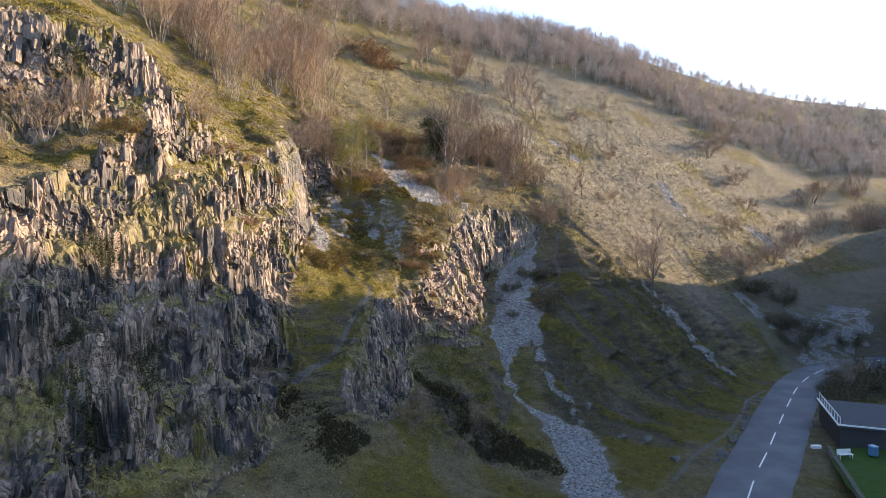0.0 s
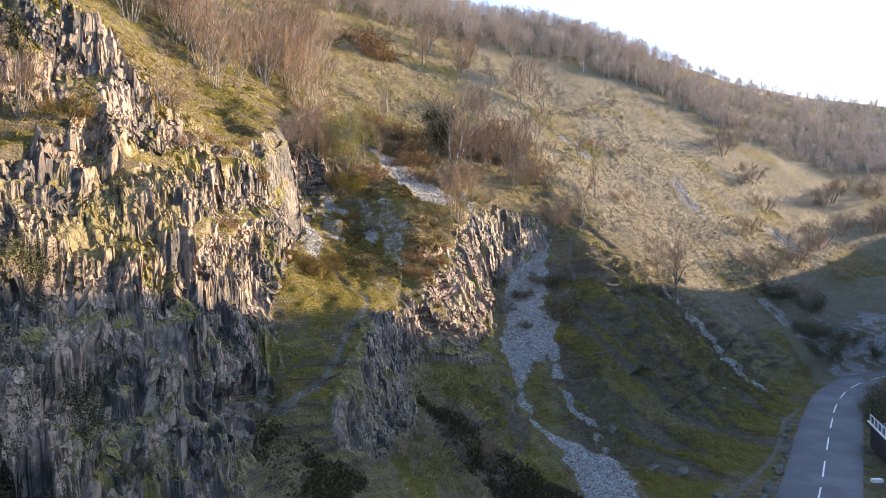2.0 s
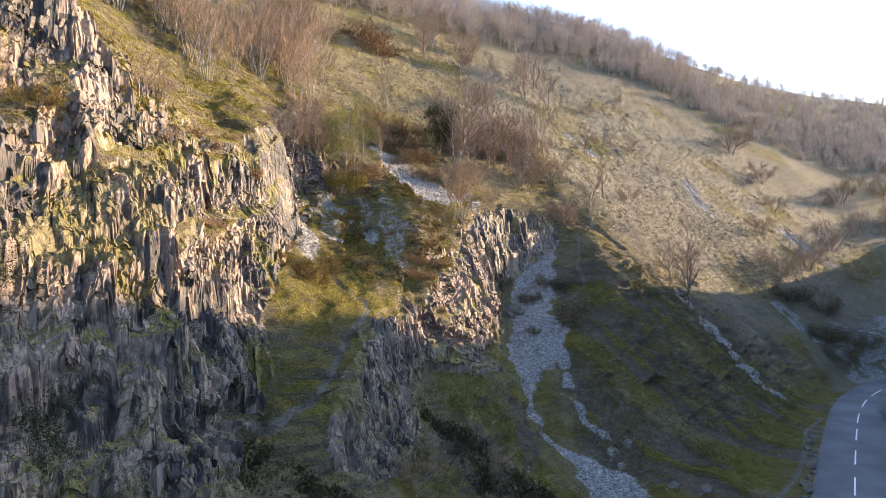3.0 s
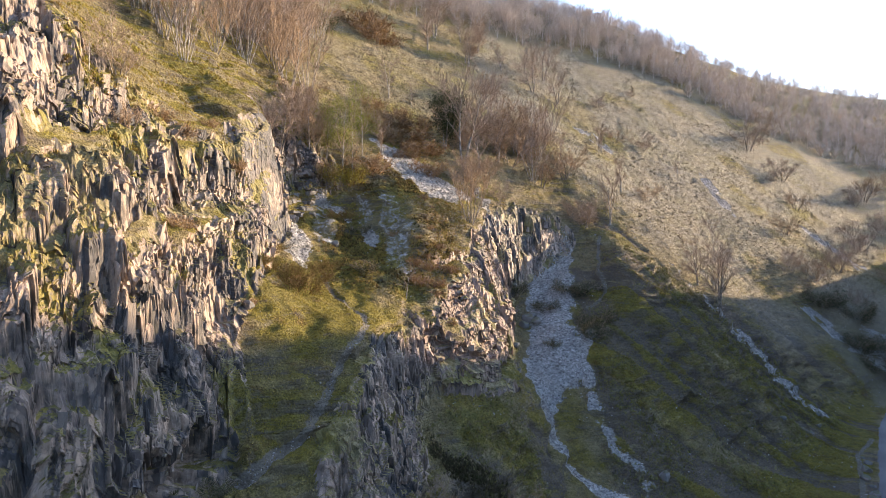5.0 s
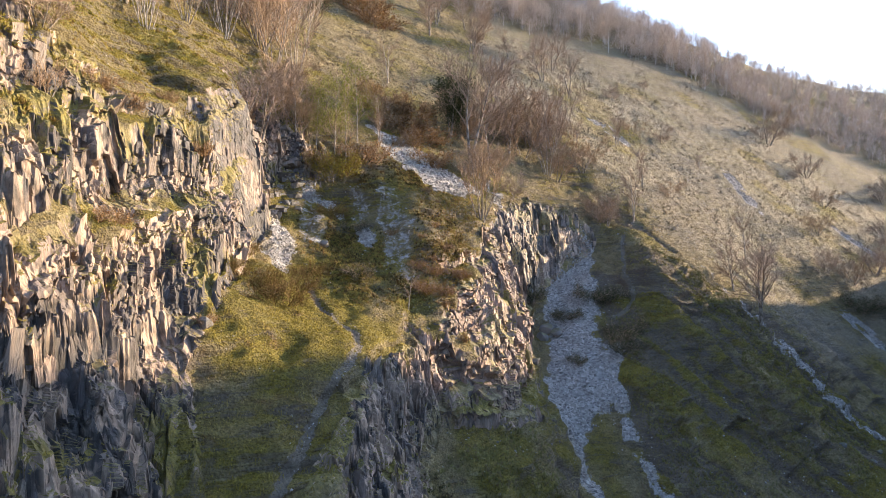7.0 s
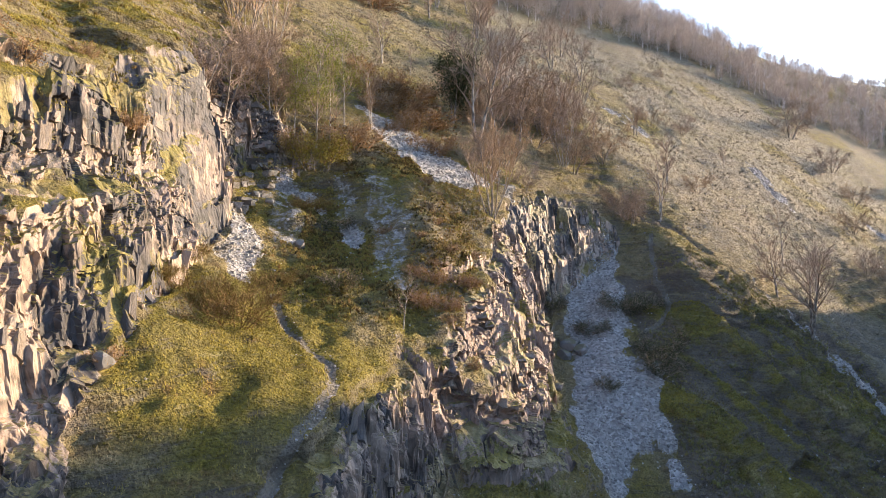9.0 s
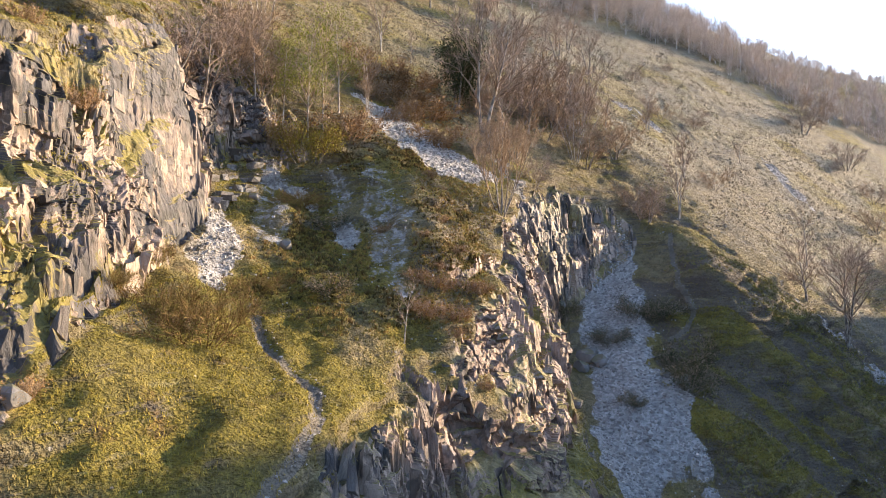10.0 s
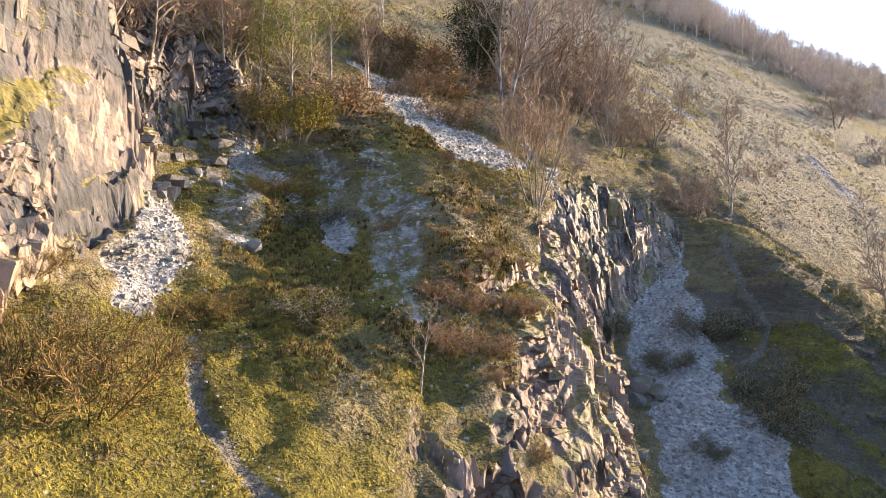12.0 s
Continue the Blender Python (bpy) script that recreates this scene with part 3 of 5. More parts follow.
def columns(x, y, z, wide, long, seed):
    """Upright blocks between two sets of joints: for the nearest and the next block the middle in plan, the way from it,
    four random numbers, and the way to the edge."""
    ys = y - LEAN * z
    a, b = (x * math.cos(JOINT) + ys * math.sin(JOINT)) / long, (-x * math.sin(JOINT) + ys * math.cos(JOINT)) / wide
    ai, bi = np.floor(a), np.floor(b)
    one = np.zeros(a.shape)
    best, second = np.full(a.shape, 9.0), np.full(a.shape, 9.0)
    keep = [[np.zeros(a.shape), np.zeros(a.shape)] for _ in range(4)]      # cell i, cell j, ca, cb for the first and second
    for p in (-1, 0, 1):
        for q in (-1, 0, 1):
            i, j = ai + p, bi + q
            ca = a - i - 0.5 - 0.8 * (hashed(i, j, one, seed) - 0.5)
            cb = b - j - 0.5 - 0.8 * (hashed(i, j, one, seed + 1) - 0.5)
            skew = 0.7 * (hashed(i, j, one, seed + 2) - 0.5)
            d = np.maximum(np.abs(ca + skew * cb), np.abs(cb - skew * ca)) + 0.15 * (np.abs(ca) + np.abs(cb))
            hit = d < best
            nxt = (~hit) & (d < second)
            for slot, value in zip(keep, (i, j, ca, cb)):
                slot[1] = np.where(hit, slot[0], np.where(nxt, value, slot[1]))
                slot[0] = np.where(hit, value, slot[0])
            second = np.where(hit, best, np.where(nxt, d, second))
            best = np.where(hit, d, best)
    out = []
    for n in (0, 1):
        i, j, ca, cb = (slot[n] for slot in keep)
        wa, wb = ca * long, cb * wide
        cx = x - (wa * math.cos(JOINT) - wb * math.sin(JOINT))
        cy = y - (wa * math.sin(JOINT) + wb * math.cos(JOINT))
        out.append((cx, cy, wa, wb, *(hashed(i, j, one, seed + 3 + k) for k in range(4))))
    return out, second - best


def jointed(x, y, z, size=1.0, rough=1.0, pipes=1.0):
    """Heights of the land broken into upright columns, and the tone of each broken block."""
    total, tone, crack = z.copy(), np.zeros(z.shape), np.zeros(z.shape)
    steep = np.clip(np.hypot(bare_near(x + 0.6, y) - bare_near(x - 0.6, y), bare_near(x, y + 0.6) - bare_near(x, y - 0.6)) / 1.2, 0.15, 1.7)
    for wide, long, flat, throw, tilt, edge, seed, part_tone in ((2.3, 2.0, 0.40, 0.50, 0.35, 0.10, 301, 0.25), (0.95, 0.8, 0.26, 0.30, 0.7, 0.12, 331, 0.4), (0.40, 0.36, 0.0, 0.17, 0.9, 0.16, 361, 0.35)):
        pair, gap = columns(x, y, z, wide * size, long * size, seed)
        flat, throw = flat * pipes, throw * pipes
        heights = []
        for cx, cy, wa, wb, r0, r1, r2, r3 in pair:
            level = -flat * (z - bare_near(cx, cy))
            heights.append(level + rough * steep * (throw * (r0 - 0.5) + tilt * ((r1 - 0.6) * wa + (r2 - 0.5) * wb)))
        k = 0.5 * smooth(edge, 0.0, gap)
        total = total + heights[0] * (1 - k) + heights[1] * k
        total = total - rough * 0.22 * wide * steep * smooth(0.05, 0.0, gap) * (pair[0][6] > 0.45)
        tone = tone + part_tone * pair[0][7]
        crack = np.maximum(crack, smooth(0.10, 0.02, gap) * (pair[0][6] > 0.3) * (0.6 if wide < 0.5 else 1.0))
    return total, tone, crack


def carve():
    """Breaks the cliffs into upright blocks and the turf into tussocks and treads."""
    x, y, z = GX.copy(), GY.copy(), GZ.copy()
    out = GN.copy()
    out[..., 2] *= 0.25
    out /= np.linalg.norm(out, axis=-1, keepdims=True) + 1e-9
    m = near
    xs, ys, zs = x[m], y[m], z[m]
    rock = jointed(xs, ys, zs)[0]
    push = np.zeros(xs.shape)
    # the low cave in the west cliff and the undercut below the nose
    push -= 3.2 * np.exp(-((ys - 48.6) / 3.2) ** 4 - ((zs - 8.8) / 1.2) ** 4) * (xs < -9)
    push -= 1.1 * np.exp(-((xs + 1.0) / 2.7) ** 4 - ((zs - 10.6 + 0.42 * (xs + 1.0)) / 1.2) ** 4) * (ys > 69) * (ys < 78)
    push *= ROCKY[m]
    turf = 1 - ROCKY[m]
    lumps = 0.30 * fbm(xs / 4, ys / 4, zs / 4, 3, 70) + 0.20 * fbm(xs / 0.9, ys / 0.9, zs / 0.9, 2, 75)
    bank = smooth(68, 73, ys) * smooth(97, 90, ys) * smooth(-20, -16, xs) * smooth(2, -1, xs)
    lumps = lumps + bank * (0.26 * fbm(xs / 1.5, ys / 1.5, zs / 1.5, 2, 77) + 0.12 * fbm(xs / 0.5, ys / 0.5, zs / 0.5, 2, 78))
    tread = (0.5 * fbm(xs / 4, ys / 4, zs * 1.2, 2, 80) + 0.28 * fbm(xs / 2.2, ys / 2.2, zs * 2.0, 2, 83)) * smooth(0.9, 0.7, GN[m][:, 2]) * smooth(125, 100, ys)
    flat = 1 - 0.85 * smooth(9, 4, along(ROAD, xs, ys)[0])
    push += turf * tread * flat
    x[m] += out[m][:, 0] * push
    y[m] += out[m][:, 1] * push
    z[m] += out[m][:, 2] * push + turf * (lumps - 0.7 * HEATH[m]) * flat * (1 - 0.5 * SCREE[m]) - 0.22 * TREAD[m] * flat + smooth(0.4, 0.8, ROCKY[m]) * (rock - zs)
    return x, y, z


VX, VY, VZ = carve()
VN = slope_of(VX, VY, VZ)


def part_of_sheet(name, keep, material, label, category):
    """Those quads of the sheet that are marked, as one mesh with its cover values."""
    r, c = GX.shape
    ids = np.arange(r * c).reshape(r, c)
    quads = np.stack([ids[:-1, :-1], ids[:-1, 1:], ids[1:, 1:], ids[1:, :-1]], -1)[keep]
    used, inverse = np.unique(quads.ravel(), return_inverse=True)
    me = bpy.data.meshes.new(name)
    me.vertices.add(len(used))
    me.vertices.foreach_set("co", np.stack([VX.ravel()[used], VY.ravel()[used], VZ.ravel()[used]], -1).astype(np.float32).ravel())
    me.loops.add(inverse.size)
    me.loops.foreach_set("vertex_index", inverse.astype(np.int32))
    me.polygons.add(len(quads))
    me.polygons.foreach_set("loop_start", np.arange(0, inverse.size, 4, dtype=np.int32))
    me.update(calc_edges=True)
    for key, values in (("scree", SCREE), ("trail", TREAD), ("lush", GREEN), ("moss", MOSS), ("heath", HEATH), ("hill_haze", HILL_HAZE)):
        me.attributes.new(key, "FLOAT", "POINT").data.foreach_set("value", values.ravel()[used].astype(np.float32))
    me.materials.append(material)
    me.polygons.foreach_set("use_smooth", np.full(len(quads), material is TURF))
    me.validate()
    return tagged(new(name, me), label, category, kind="structure")


def mid(a):
    return (a[:-1, :-1] + a[1:, :-1] + a[:-1, 1:] + a[1:, 1:]) / 4


stony = mid(ROCKY) > 0.5
owner = OWNER[:-1, :-1]
part_of_sheet("ground", ~stony, TURF, "rough hillside of straw and green turf with loose stones", "ground")
CLIFF_LABELS = {
    "cliff_west": "tall sunlit limestone cliff of upright broken blocks",
    "cliff_crag": "pale limestone crag above the grassy shelf",
    "cliff_recess": "dark stepped rock wall of the old quarry",
    "cliff_buttress": "grey rock buttress below the grass ledge",
    "cliff_nose": "pinkish limestone outcrop above the gully",
    "cliff_back": "grey rock face at the gully's head",
}


# how large the blocks of each cliff break, how far they stand out, how far they part into columns and into beds
BREAK = {"cliff_west": (1.0, 1.0, 0.9, 1.0), "cliff_crag": (1.1, 0.9, 0.9, 0.9), "cliff_recess": (1.3, 0.8, 0.5, 0.9), "cliff_buttress": (0.9, 0.9, 0.8, 0.9), "cliff_nose": (2.0, 0.4, 0.6, 1.2), "cliff_back": (1.9, 0.45, 0.6, 0.9)}


def rock_face(name, number, keep, k=4):
    """The sheet's quads of one cliff, cut finer and broken into ribs, blocks and chips."""
    rows, cols = GX.shape
    # the rim keeps to the sheet, so that neighbours stay joined
    whole = np.pad(keep, 1).astype(float)
    inner = np.minimum(np.minimum(whole[:-1, :-1], whole[1:, :-1]), np.minimum(whole[:-1, 1:], whole[1:, 1:]))
    wide = (cols - 1) * k + 1
    r, c = np.nonzero(keep)
    quads = []
    for i in range(k):
        for j in range(k):
            a = (r * k + i) * wide + c * k + j
            quads.append(np.stack([a, a + 1, a + wide + 1, a + wide], -1))
    used, inverse = np.unique(np.concatenate(quads).ravel(), return_inverse=True)
    fr, fc = used // wide / k, used % wide / k
    r0, c0 = np.minimum(fr.astype(int), rows - 2), np.minimum(fc.astype(int), cols - 2)
    wr, wc = fr - r0, fc - c0

    def at(a):
        return a[r0, c0] * (1 - wr) * (1 - wc) + a[r0, c0 + 1] * (1 - wr) * wc + a[r0 + 1, c0] * wr * (1 - wc) + a[r0 + 1, c0 + 1] * wr * wc

    x, y, z, rocky, moss = at(GX), at(GY), at(GZ), at(ROCKY), at(MOSS)
    size, rough, pipes, bedding = BREAK[name]
    across, upward = (1.0, 0.42) if name in ("cliff_nose", "cliff_recess") else (1.0, 1.0)
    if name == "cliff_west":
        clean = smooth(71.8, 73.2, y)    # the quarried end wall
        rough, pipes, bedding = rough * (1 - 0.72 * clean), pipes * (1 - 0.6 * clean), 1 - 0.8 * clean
    broken, tones, crack = jointed(x, y, z, size, rough, pipes)
    if name == "cliff_west":
        # past the ledge the rock breaks into larger, blunter masses
        k = smooth(57, 63, y + 0.3 * (z - 20))
        for old, blunt in zip((broken, tones, crack), jointed(x, y, z, 2.0 * size, 0.55 * rough, 0.8 * pipes)):
            old += k * (blunt - old)
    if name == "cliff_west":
        tones -= 0.24 * clean    # weaker sun on the end wall, painted in as a darker tone
    inside = at(inner) * smooth(0.4, 0.75, rocky)
    out = np.stack([at(GN[..., 0]), at(GN[..., 1])], -1)
    # beds part the columns across, each length standing out its own way
    beds = np.zeros(x.shape)
    for wide, high, throw, seed in ((1.9, 2.6, 0.55, 401), (0.8, 1.2, 0.42, 411), (0.34, 0.5, 0.20, 421)):
        i = np.floor((-x * math.sin(JOINT) + (y - LEAN * z) * math.cos(JOINT)) / (wide * size * across))
        shift = hashed(i, np.zeros(x.shape), np.zeros(x.shape), seed)
        f = (z - 0.25 * x + 0.5 * (shift - 0.4) * y) / (high * size * upward) + 3 * shift
        j = np.floor(f)
        beds += throw * ((hashed(i, j, np.zeros(x.shape), seed + 1) - 0.5) + 1.1 * (hashed(i, j, np.zeros(x.shape), seed + 2) - 0.4) * (f - j - 0.5))
    push = (0.07 * fbm(x / 0.5, y / 0.5, z / 0.6, 3, 251) + bedding * beds) * inside
    x = at(VX) * (1 - inside) + inside * (x + (at(VX) - x)) + out[:, 0] * push
    y = at(VY) * (1 - inside) + inside * (y + (at(VY) - y)) + out[:, 1] * push
    z = at(VZ) * (1 - inside) + inside * broken
    me = bpy.data.meshes.new(name)
    me.vertices.add(len(used))
    me.vertices.foreach_set("co", np.stack([x, y, z], -1).astype(np.float32).ravel())
    me.loops.add(inverse.size)
    me.loops.foreach_set("vertex_index", inverse.astype(np.int32).ravel())
    me.polygons.add(inverse.size // 4)
    me.polygons.foreach_set("loop_start", np.arange(0, inverse.size, 4, dtype=np.int32))
    me.update(calc_edges=True)
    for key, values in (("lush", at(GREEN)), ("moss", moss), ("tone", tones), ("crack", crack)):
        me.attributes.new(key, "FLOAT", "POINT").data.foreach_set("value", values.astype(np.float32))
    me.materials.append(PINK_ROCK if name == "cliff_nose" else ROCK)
    me.polygons.foreach_set("use_smooth", np.zeros(inverse.size // 4, bool))
    return tagged(new(name, me), CLIFF_LABELS[name], "cliff", kind="structure")


CLIFF_OBJECTS = {}
for number, (name, *_) in enumerate(CLIFFS):
    CLIFF_OBJECTS[name] = rock_face(name, number, stony & (owner == number))


# ---------- building blocks for things ----------
def mesh_from(name, verts, faces, material, shade=False):
    me = bpy.data.meshes.new(name)
    me.from_pydata(verts if isinstance(verts, list) else verts.tolist(), [], faces if isinstance(faces, list) else faces.tolist())
    if material:
        me.materials.append(material)
    if shade:
        me.polygons.foreach_set("use_smooth", np.full(len(me.polygons), True))
    return me


def part(name, me, parent, label=""):
    ob = new(name, me)
    ob.parent = parent
    return tagged(ob, label)


def ground_at(x, y):
    """Height of the finished sheet near a place."""
    row = int(np.clip(np.searchsorted(YS, y), 0, len(YS) - 1))
    best = None
    for r in range(max(0, row - 3), min(len(YS), row + 4)):
        c = int(np.clip(np.searchsorted(GX[r], x), 2, GX.shape[1] - 3))
        for k in range(c - 2, c + 3):
            d = (VX[r, k] - x) ** 2 + (VY[r, k] - y) ** 2
            if best is None or d < best[0]:
                best = (d, VZ[r, k])
    return float(best[1])


def tubes(segments, sides):
    """Tapered tubes round segments (start, end, radius, radius), as vertices and faces."""
    p = np.array([s[0] for s in segments], float)
    q = np.array([s[1] for s in segments], float)
    r0 = np.array([s[2] for s in segments])[:, None, None]
    r1 = np.array([s[3] for s in segments])[:, None, None]
    d = q - p
    d /= np.linalg.norm(d, axis=1, keepdims=True) + 1e-9
    side = np.cross(d, np.where(np.abs(d[:, 2:3]) > 0.9, [[1.0, 0, 0]], [[0, 0, 1.0]]))
    side /= np.linalg.norm(side, axis=1, keepdims=True) + 1e-9
    other = np.cross(d, side)
    a = np.arange(sides) * 2 * math.pi / sides
    ring = np.cos(a)[None, :, None] * side[:, None] + np.sin(a)[None, :, None] * other[:, None]
    v = np.concatenate([p[:, None] + ring * r0, q[:, None] + ring * r1], axis=1).reshape(-1, 3)
    base = (np.arange(len(p)) * 2 * sides)[:, None]
    f = []
    for i in range(sides):
        j = (i + 1) % sides
        f.append(np.concatenate([base + i, base + j, base + sides + j, base + sides + i], axis=1))
    return v, np.concatenate(f)


def grow(rng, start, way, length, radius, level, most, out, cfg):
    """One stem that wanders and tapers, with smaller ones leaving it."""
    steps = 4 if level < 2 else 2
    p, d = np.array(start, float), np.array(way, float)
    places = []
    for i in range(steps):
        d = d + rng.normal(0, cfg["wander"] * (0.6 + 0.4 * level), 3) + np.array([0, 0, cfg["lift"]])
        d /= np.linalg.norm(d)
        q = p + d * length / steps
        a, b = radius * (1 - 0.8 * i / steps), radius * (1 - 0.8 * (i + 1) / steps)
        out.append((level, p, q, a, b))
        places.append((p, q, d, a))
        p = q
    if level < most:
        for n in range(cfg["forks"][level]):
            t = rng.uniform(cfg["clear"] if level == 0 else 0.2, 1.0) * steps
            i = min(int(t), steps - 1)
            p0, p1, d0, a = places[i]
            at = p0 + (p1 - p0) * (t - i)
            turn = rng.normal(0, 1, 3)
            turn -= d0 * (turn @ d0)
            turn /= np.linalg.norm(turn) + 1e-9
            ang = rng.uniform(*cfg["angle"])
            grow(rng, at, d0 * math.cos(ang) + turn * math.sin(ang), length * rng.uniform(*cfg["shrink"]), a * 0.62, level + 1, most, out, cfg)


def bark(name, dark, pale):
    n = Nodes(name, 0.9, 0.15)
    k = n.noise(3.0, 5, n.scaled(3, 3, 0.6))
    col = n.mix(n.span(k, 0.35, 0.65), dark, pale)
    return n.done(col, n.bump(k, 0.5, 0.03))


def twig_skin(name, dark, pale):
    n = Nodes(name, 0.9, 0.1)
    return n.done(n.mix(n.island(), dark, pale))


def leaf_skin(name, dark, pale):
    n = Nodes(name, 0.95, 0.05)
    col = n.mix(n.island(), dark, pale)
    return n.done(col)


BARK_GREY = bark("grey_bark", (0.10, 0.085, 0.07), (0.34, 0.30, 0.26))
BARK_PALE = bark("pale_bark", (0.16, 0.135, 0.11), (0.44, 0.40, 0.35))
TWIG_BROWN = twig_skin("brown_twigs", (0.17, 0.125, 0.095), (0.38, 0.29, 0.22))
TWIG_RED = twig_skin("reddish_twigs", (0.18, 0.118, 0.075), (0.38, 0.275, 0.18))
TWIG_OCHRE = twig_skin("ochre_twigs", (0.10, 0.060, 0.027), (0.22, 0.145, 0.06))
# skyline twigs: distance haze is put into this colour, paler than bare twigs
TWIG_HAZED = twig_skin("hazed_bare_wood", (0.34, 0.30, 0.27), (0.62, 0.55, 0.50))
LEAF_FRESH = leaf_skin("fresh_leaves", (0.10, 0.11, 0.02), (0.30, 0.30, 0.06))
LEAF_YELLOW = leaf_skin("yellow_leaves", (0.13, 0.11, 0.02), (0.34, 0.285, 0.05))
LEAF_DARK = leaf_skin("evergreen_leaves", (0.030, 0.034, 0.018), (0.090, 0.095, 0.045))
LEAF_OLIVE = leaf_skin("olive_leaves", (0.07, 0.065, 0.018), (0.23, 0.19, 0.055))
LEAF_RUST = leaf_skin("bracken", (0.11, 0.062, 0.025), (0.36, 0.20, 0.075))


def leaves_at(rng, places, count, size, spread):
    """Small bent leaf blades round given places."""
    places = np.array(places)
    c = places[rng.integers(0, len(places), count)] + rng.normal(0, spread, (count, 3))
    a = rng.normal(0, 1, (count, 3))
    a /= np.linalg.norm(a, axis=1, keepdims=True)
    b = np.cross(a, rng.normal(0, 1, (count, 3)))
    b /= np.linalg.norm(b, axis=1, keepdims=True) + 1e-9
    s = size * rng.uniform(0.6, 1.4, (count, 1))
    v = np.stack([c - a * s, c + b * s * 0.45, c + a * s, c - b * s * 0.45], axis=1).reshape(-1, 3)
    f = np.arange(count * 4).reshape(-1, 4)
    return v, f


def plant(name, label, category, seed, height, cfg, wood, twigs, leaf=None, leaf_count=0, leaf_size=0.08, leaf_spread=0.2):
    """A tree or shrub of stems, twigs and, where it has them, leaves, standing at the origin."""
    rng = np.random.default_rng(seed)
    out = []
    for s in range(cfg["stems"]):
        a = 2 * math.pi * (s + rng.uniform(-0.3, 0.3)) / cfg["stems"]
        lean = cfg["lean"] * rng.uniform(0.4, 1.2)
        way = np.array([math.cos(a) * lean, math.sin(a) * lean, 1.0])
        foot = np.array([math.cos(a), math.sin(a), 0]) * cfg["base"] * rng.uniform(0.2, 1) + np.array([0, 0, -0.25])
        grow(rng, foot, way / np.linalg.norm(way), height * rng.uniform(0.75, 1.0), cfg["thick"], 0, cfg["most"], out, cfg)
    top = new(name)
    stems = [s for s in out if s[0] == 0]
    if cfg["stems"] <= 9:
        for s in range(cfg["stems"]):
            v, f = tubes([(p, q, max(a, 0.02), max(b, 0.016)) for lv, p, q, a, b in stems[4 * s:4 * s + 4]], 6)
            part("trunk" if cfg["stems"] < 3 else "stem", mesh_from("trunk", v, f, wood, True), top)
        rest = [s for s in out if s[0] > 0]
    else:
        rest = out
    v, f = tubes([(p, q, max(a, cfg["twig"] * 1.2), max(b, cfg["twig"] * 0.8)) for lv, p, q, a, b in rest], 3)
    tagged(part("crown", mesh_from("crown", v, f, twigs), top), kind="stuff")
    if leaf:
        v, f = leaves_at(rng, [q for lv, p, q, a, b in out if lv >= 1], leaf_count, leaf_size, leaf_spread)
        tagged(part("foliage", mesh_from("foliage", v, f, leaf), top), kind="stuff")
    return tagged(top, label, category)


TALL = dict(stems=2, lean=0.16, base=0.25, thick=0.17, most=3, wander=0.10, lift=0.05, forks=(11, 7, 6), clear=0.3, angle=(0.4, 0.95), shrink=(0.32, 0.55), twig=0.016)
SLIM = dict(stems=1, lean=0.08, base=0.05, thick=0.09, most=3, wander=0.06, lift=0.05, forks=(14, 6, 4), clear=0.2, angle=(0.4, 0.8), shrink=(0.22, 0.42), twig=0.012)
FAN = dict(stems=9, lean=0.42, base=0.45, thick=0.055, most=3, wander=0.07, lift=0.05, forks=(6, 5, 3), clear=0.3, angle=(0.25, 0.6), shrink=(0.30, 0.5), twig=0.012)
THORN = dict(stems=5, lean=0.6, base=0.4, thick=0.06, most=3, wander=0.16, lift=0.02, forks=(8, 6, 4), clear=0.15, angle=(0.4, 1.0), shrink=(0.35, 0.6), twig=0.012)
BUSH = dict(stems=16, lean=1.1, base=0.9, thick=0.03, most=2, wander=0.16, lift=0.03, forks=(11, 7), clear=0.15, angle=(0.3, 0.9), shrink=(0.30, 0.55), twig=0.009)

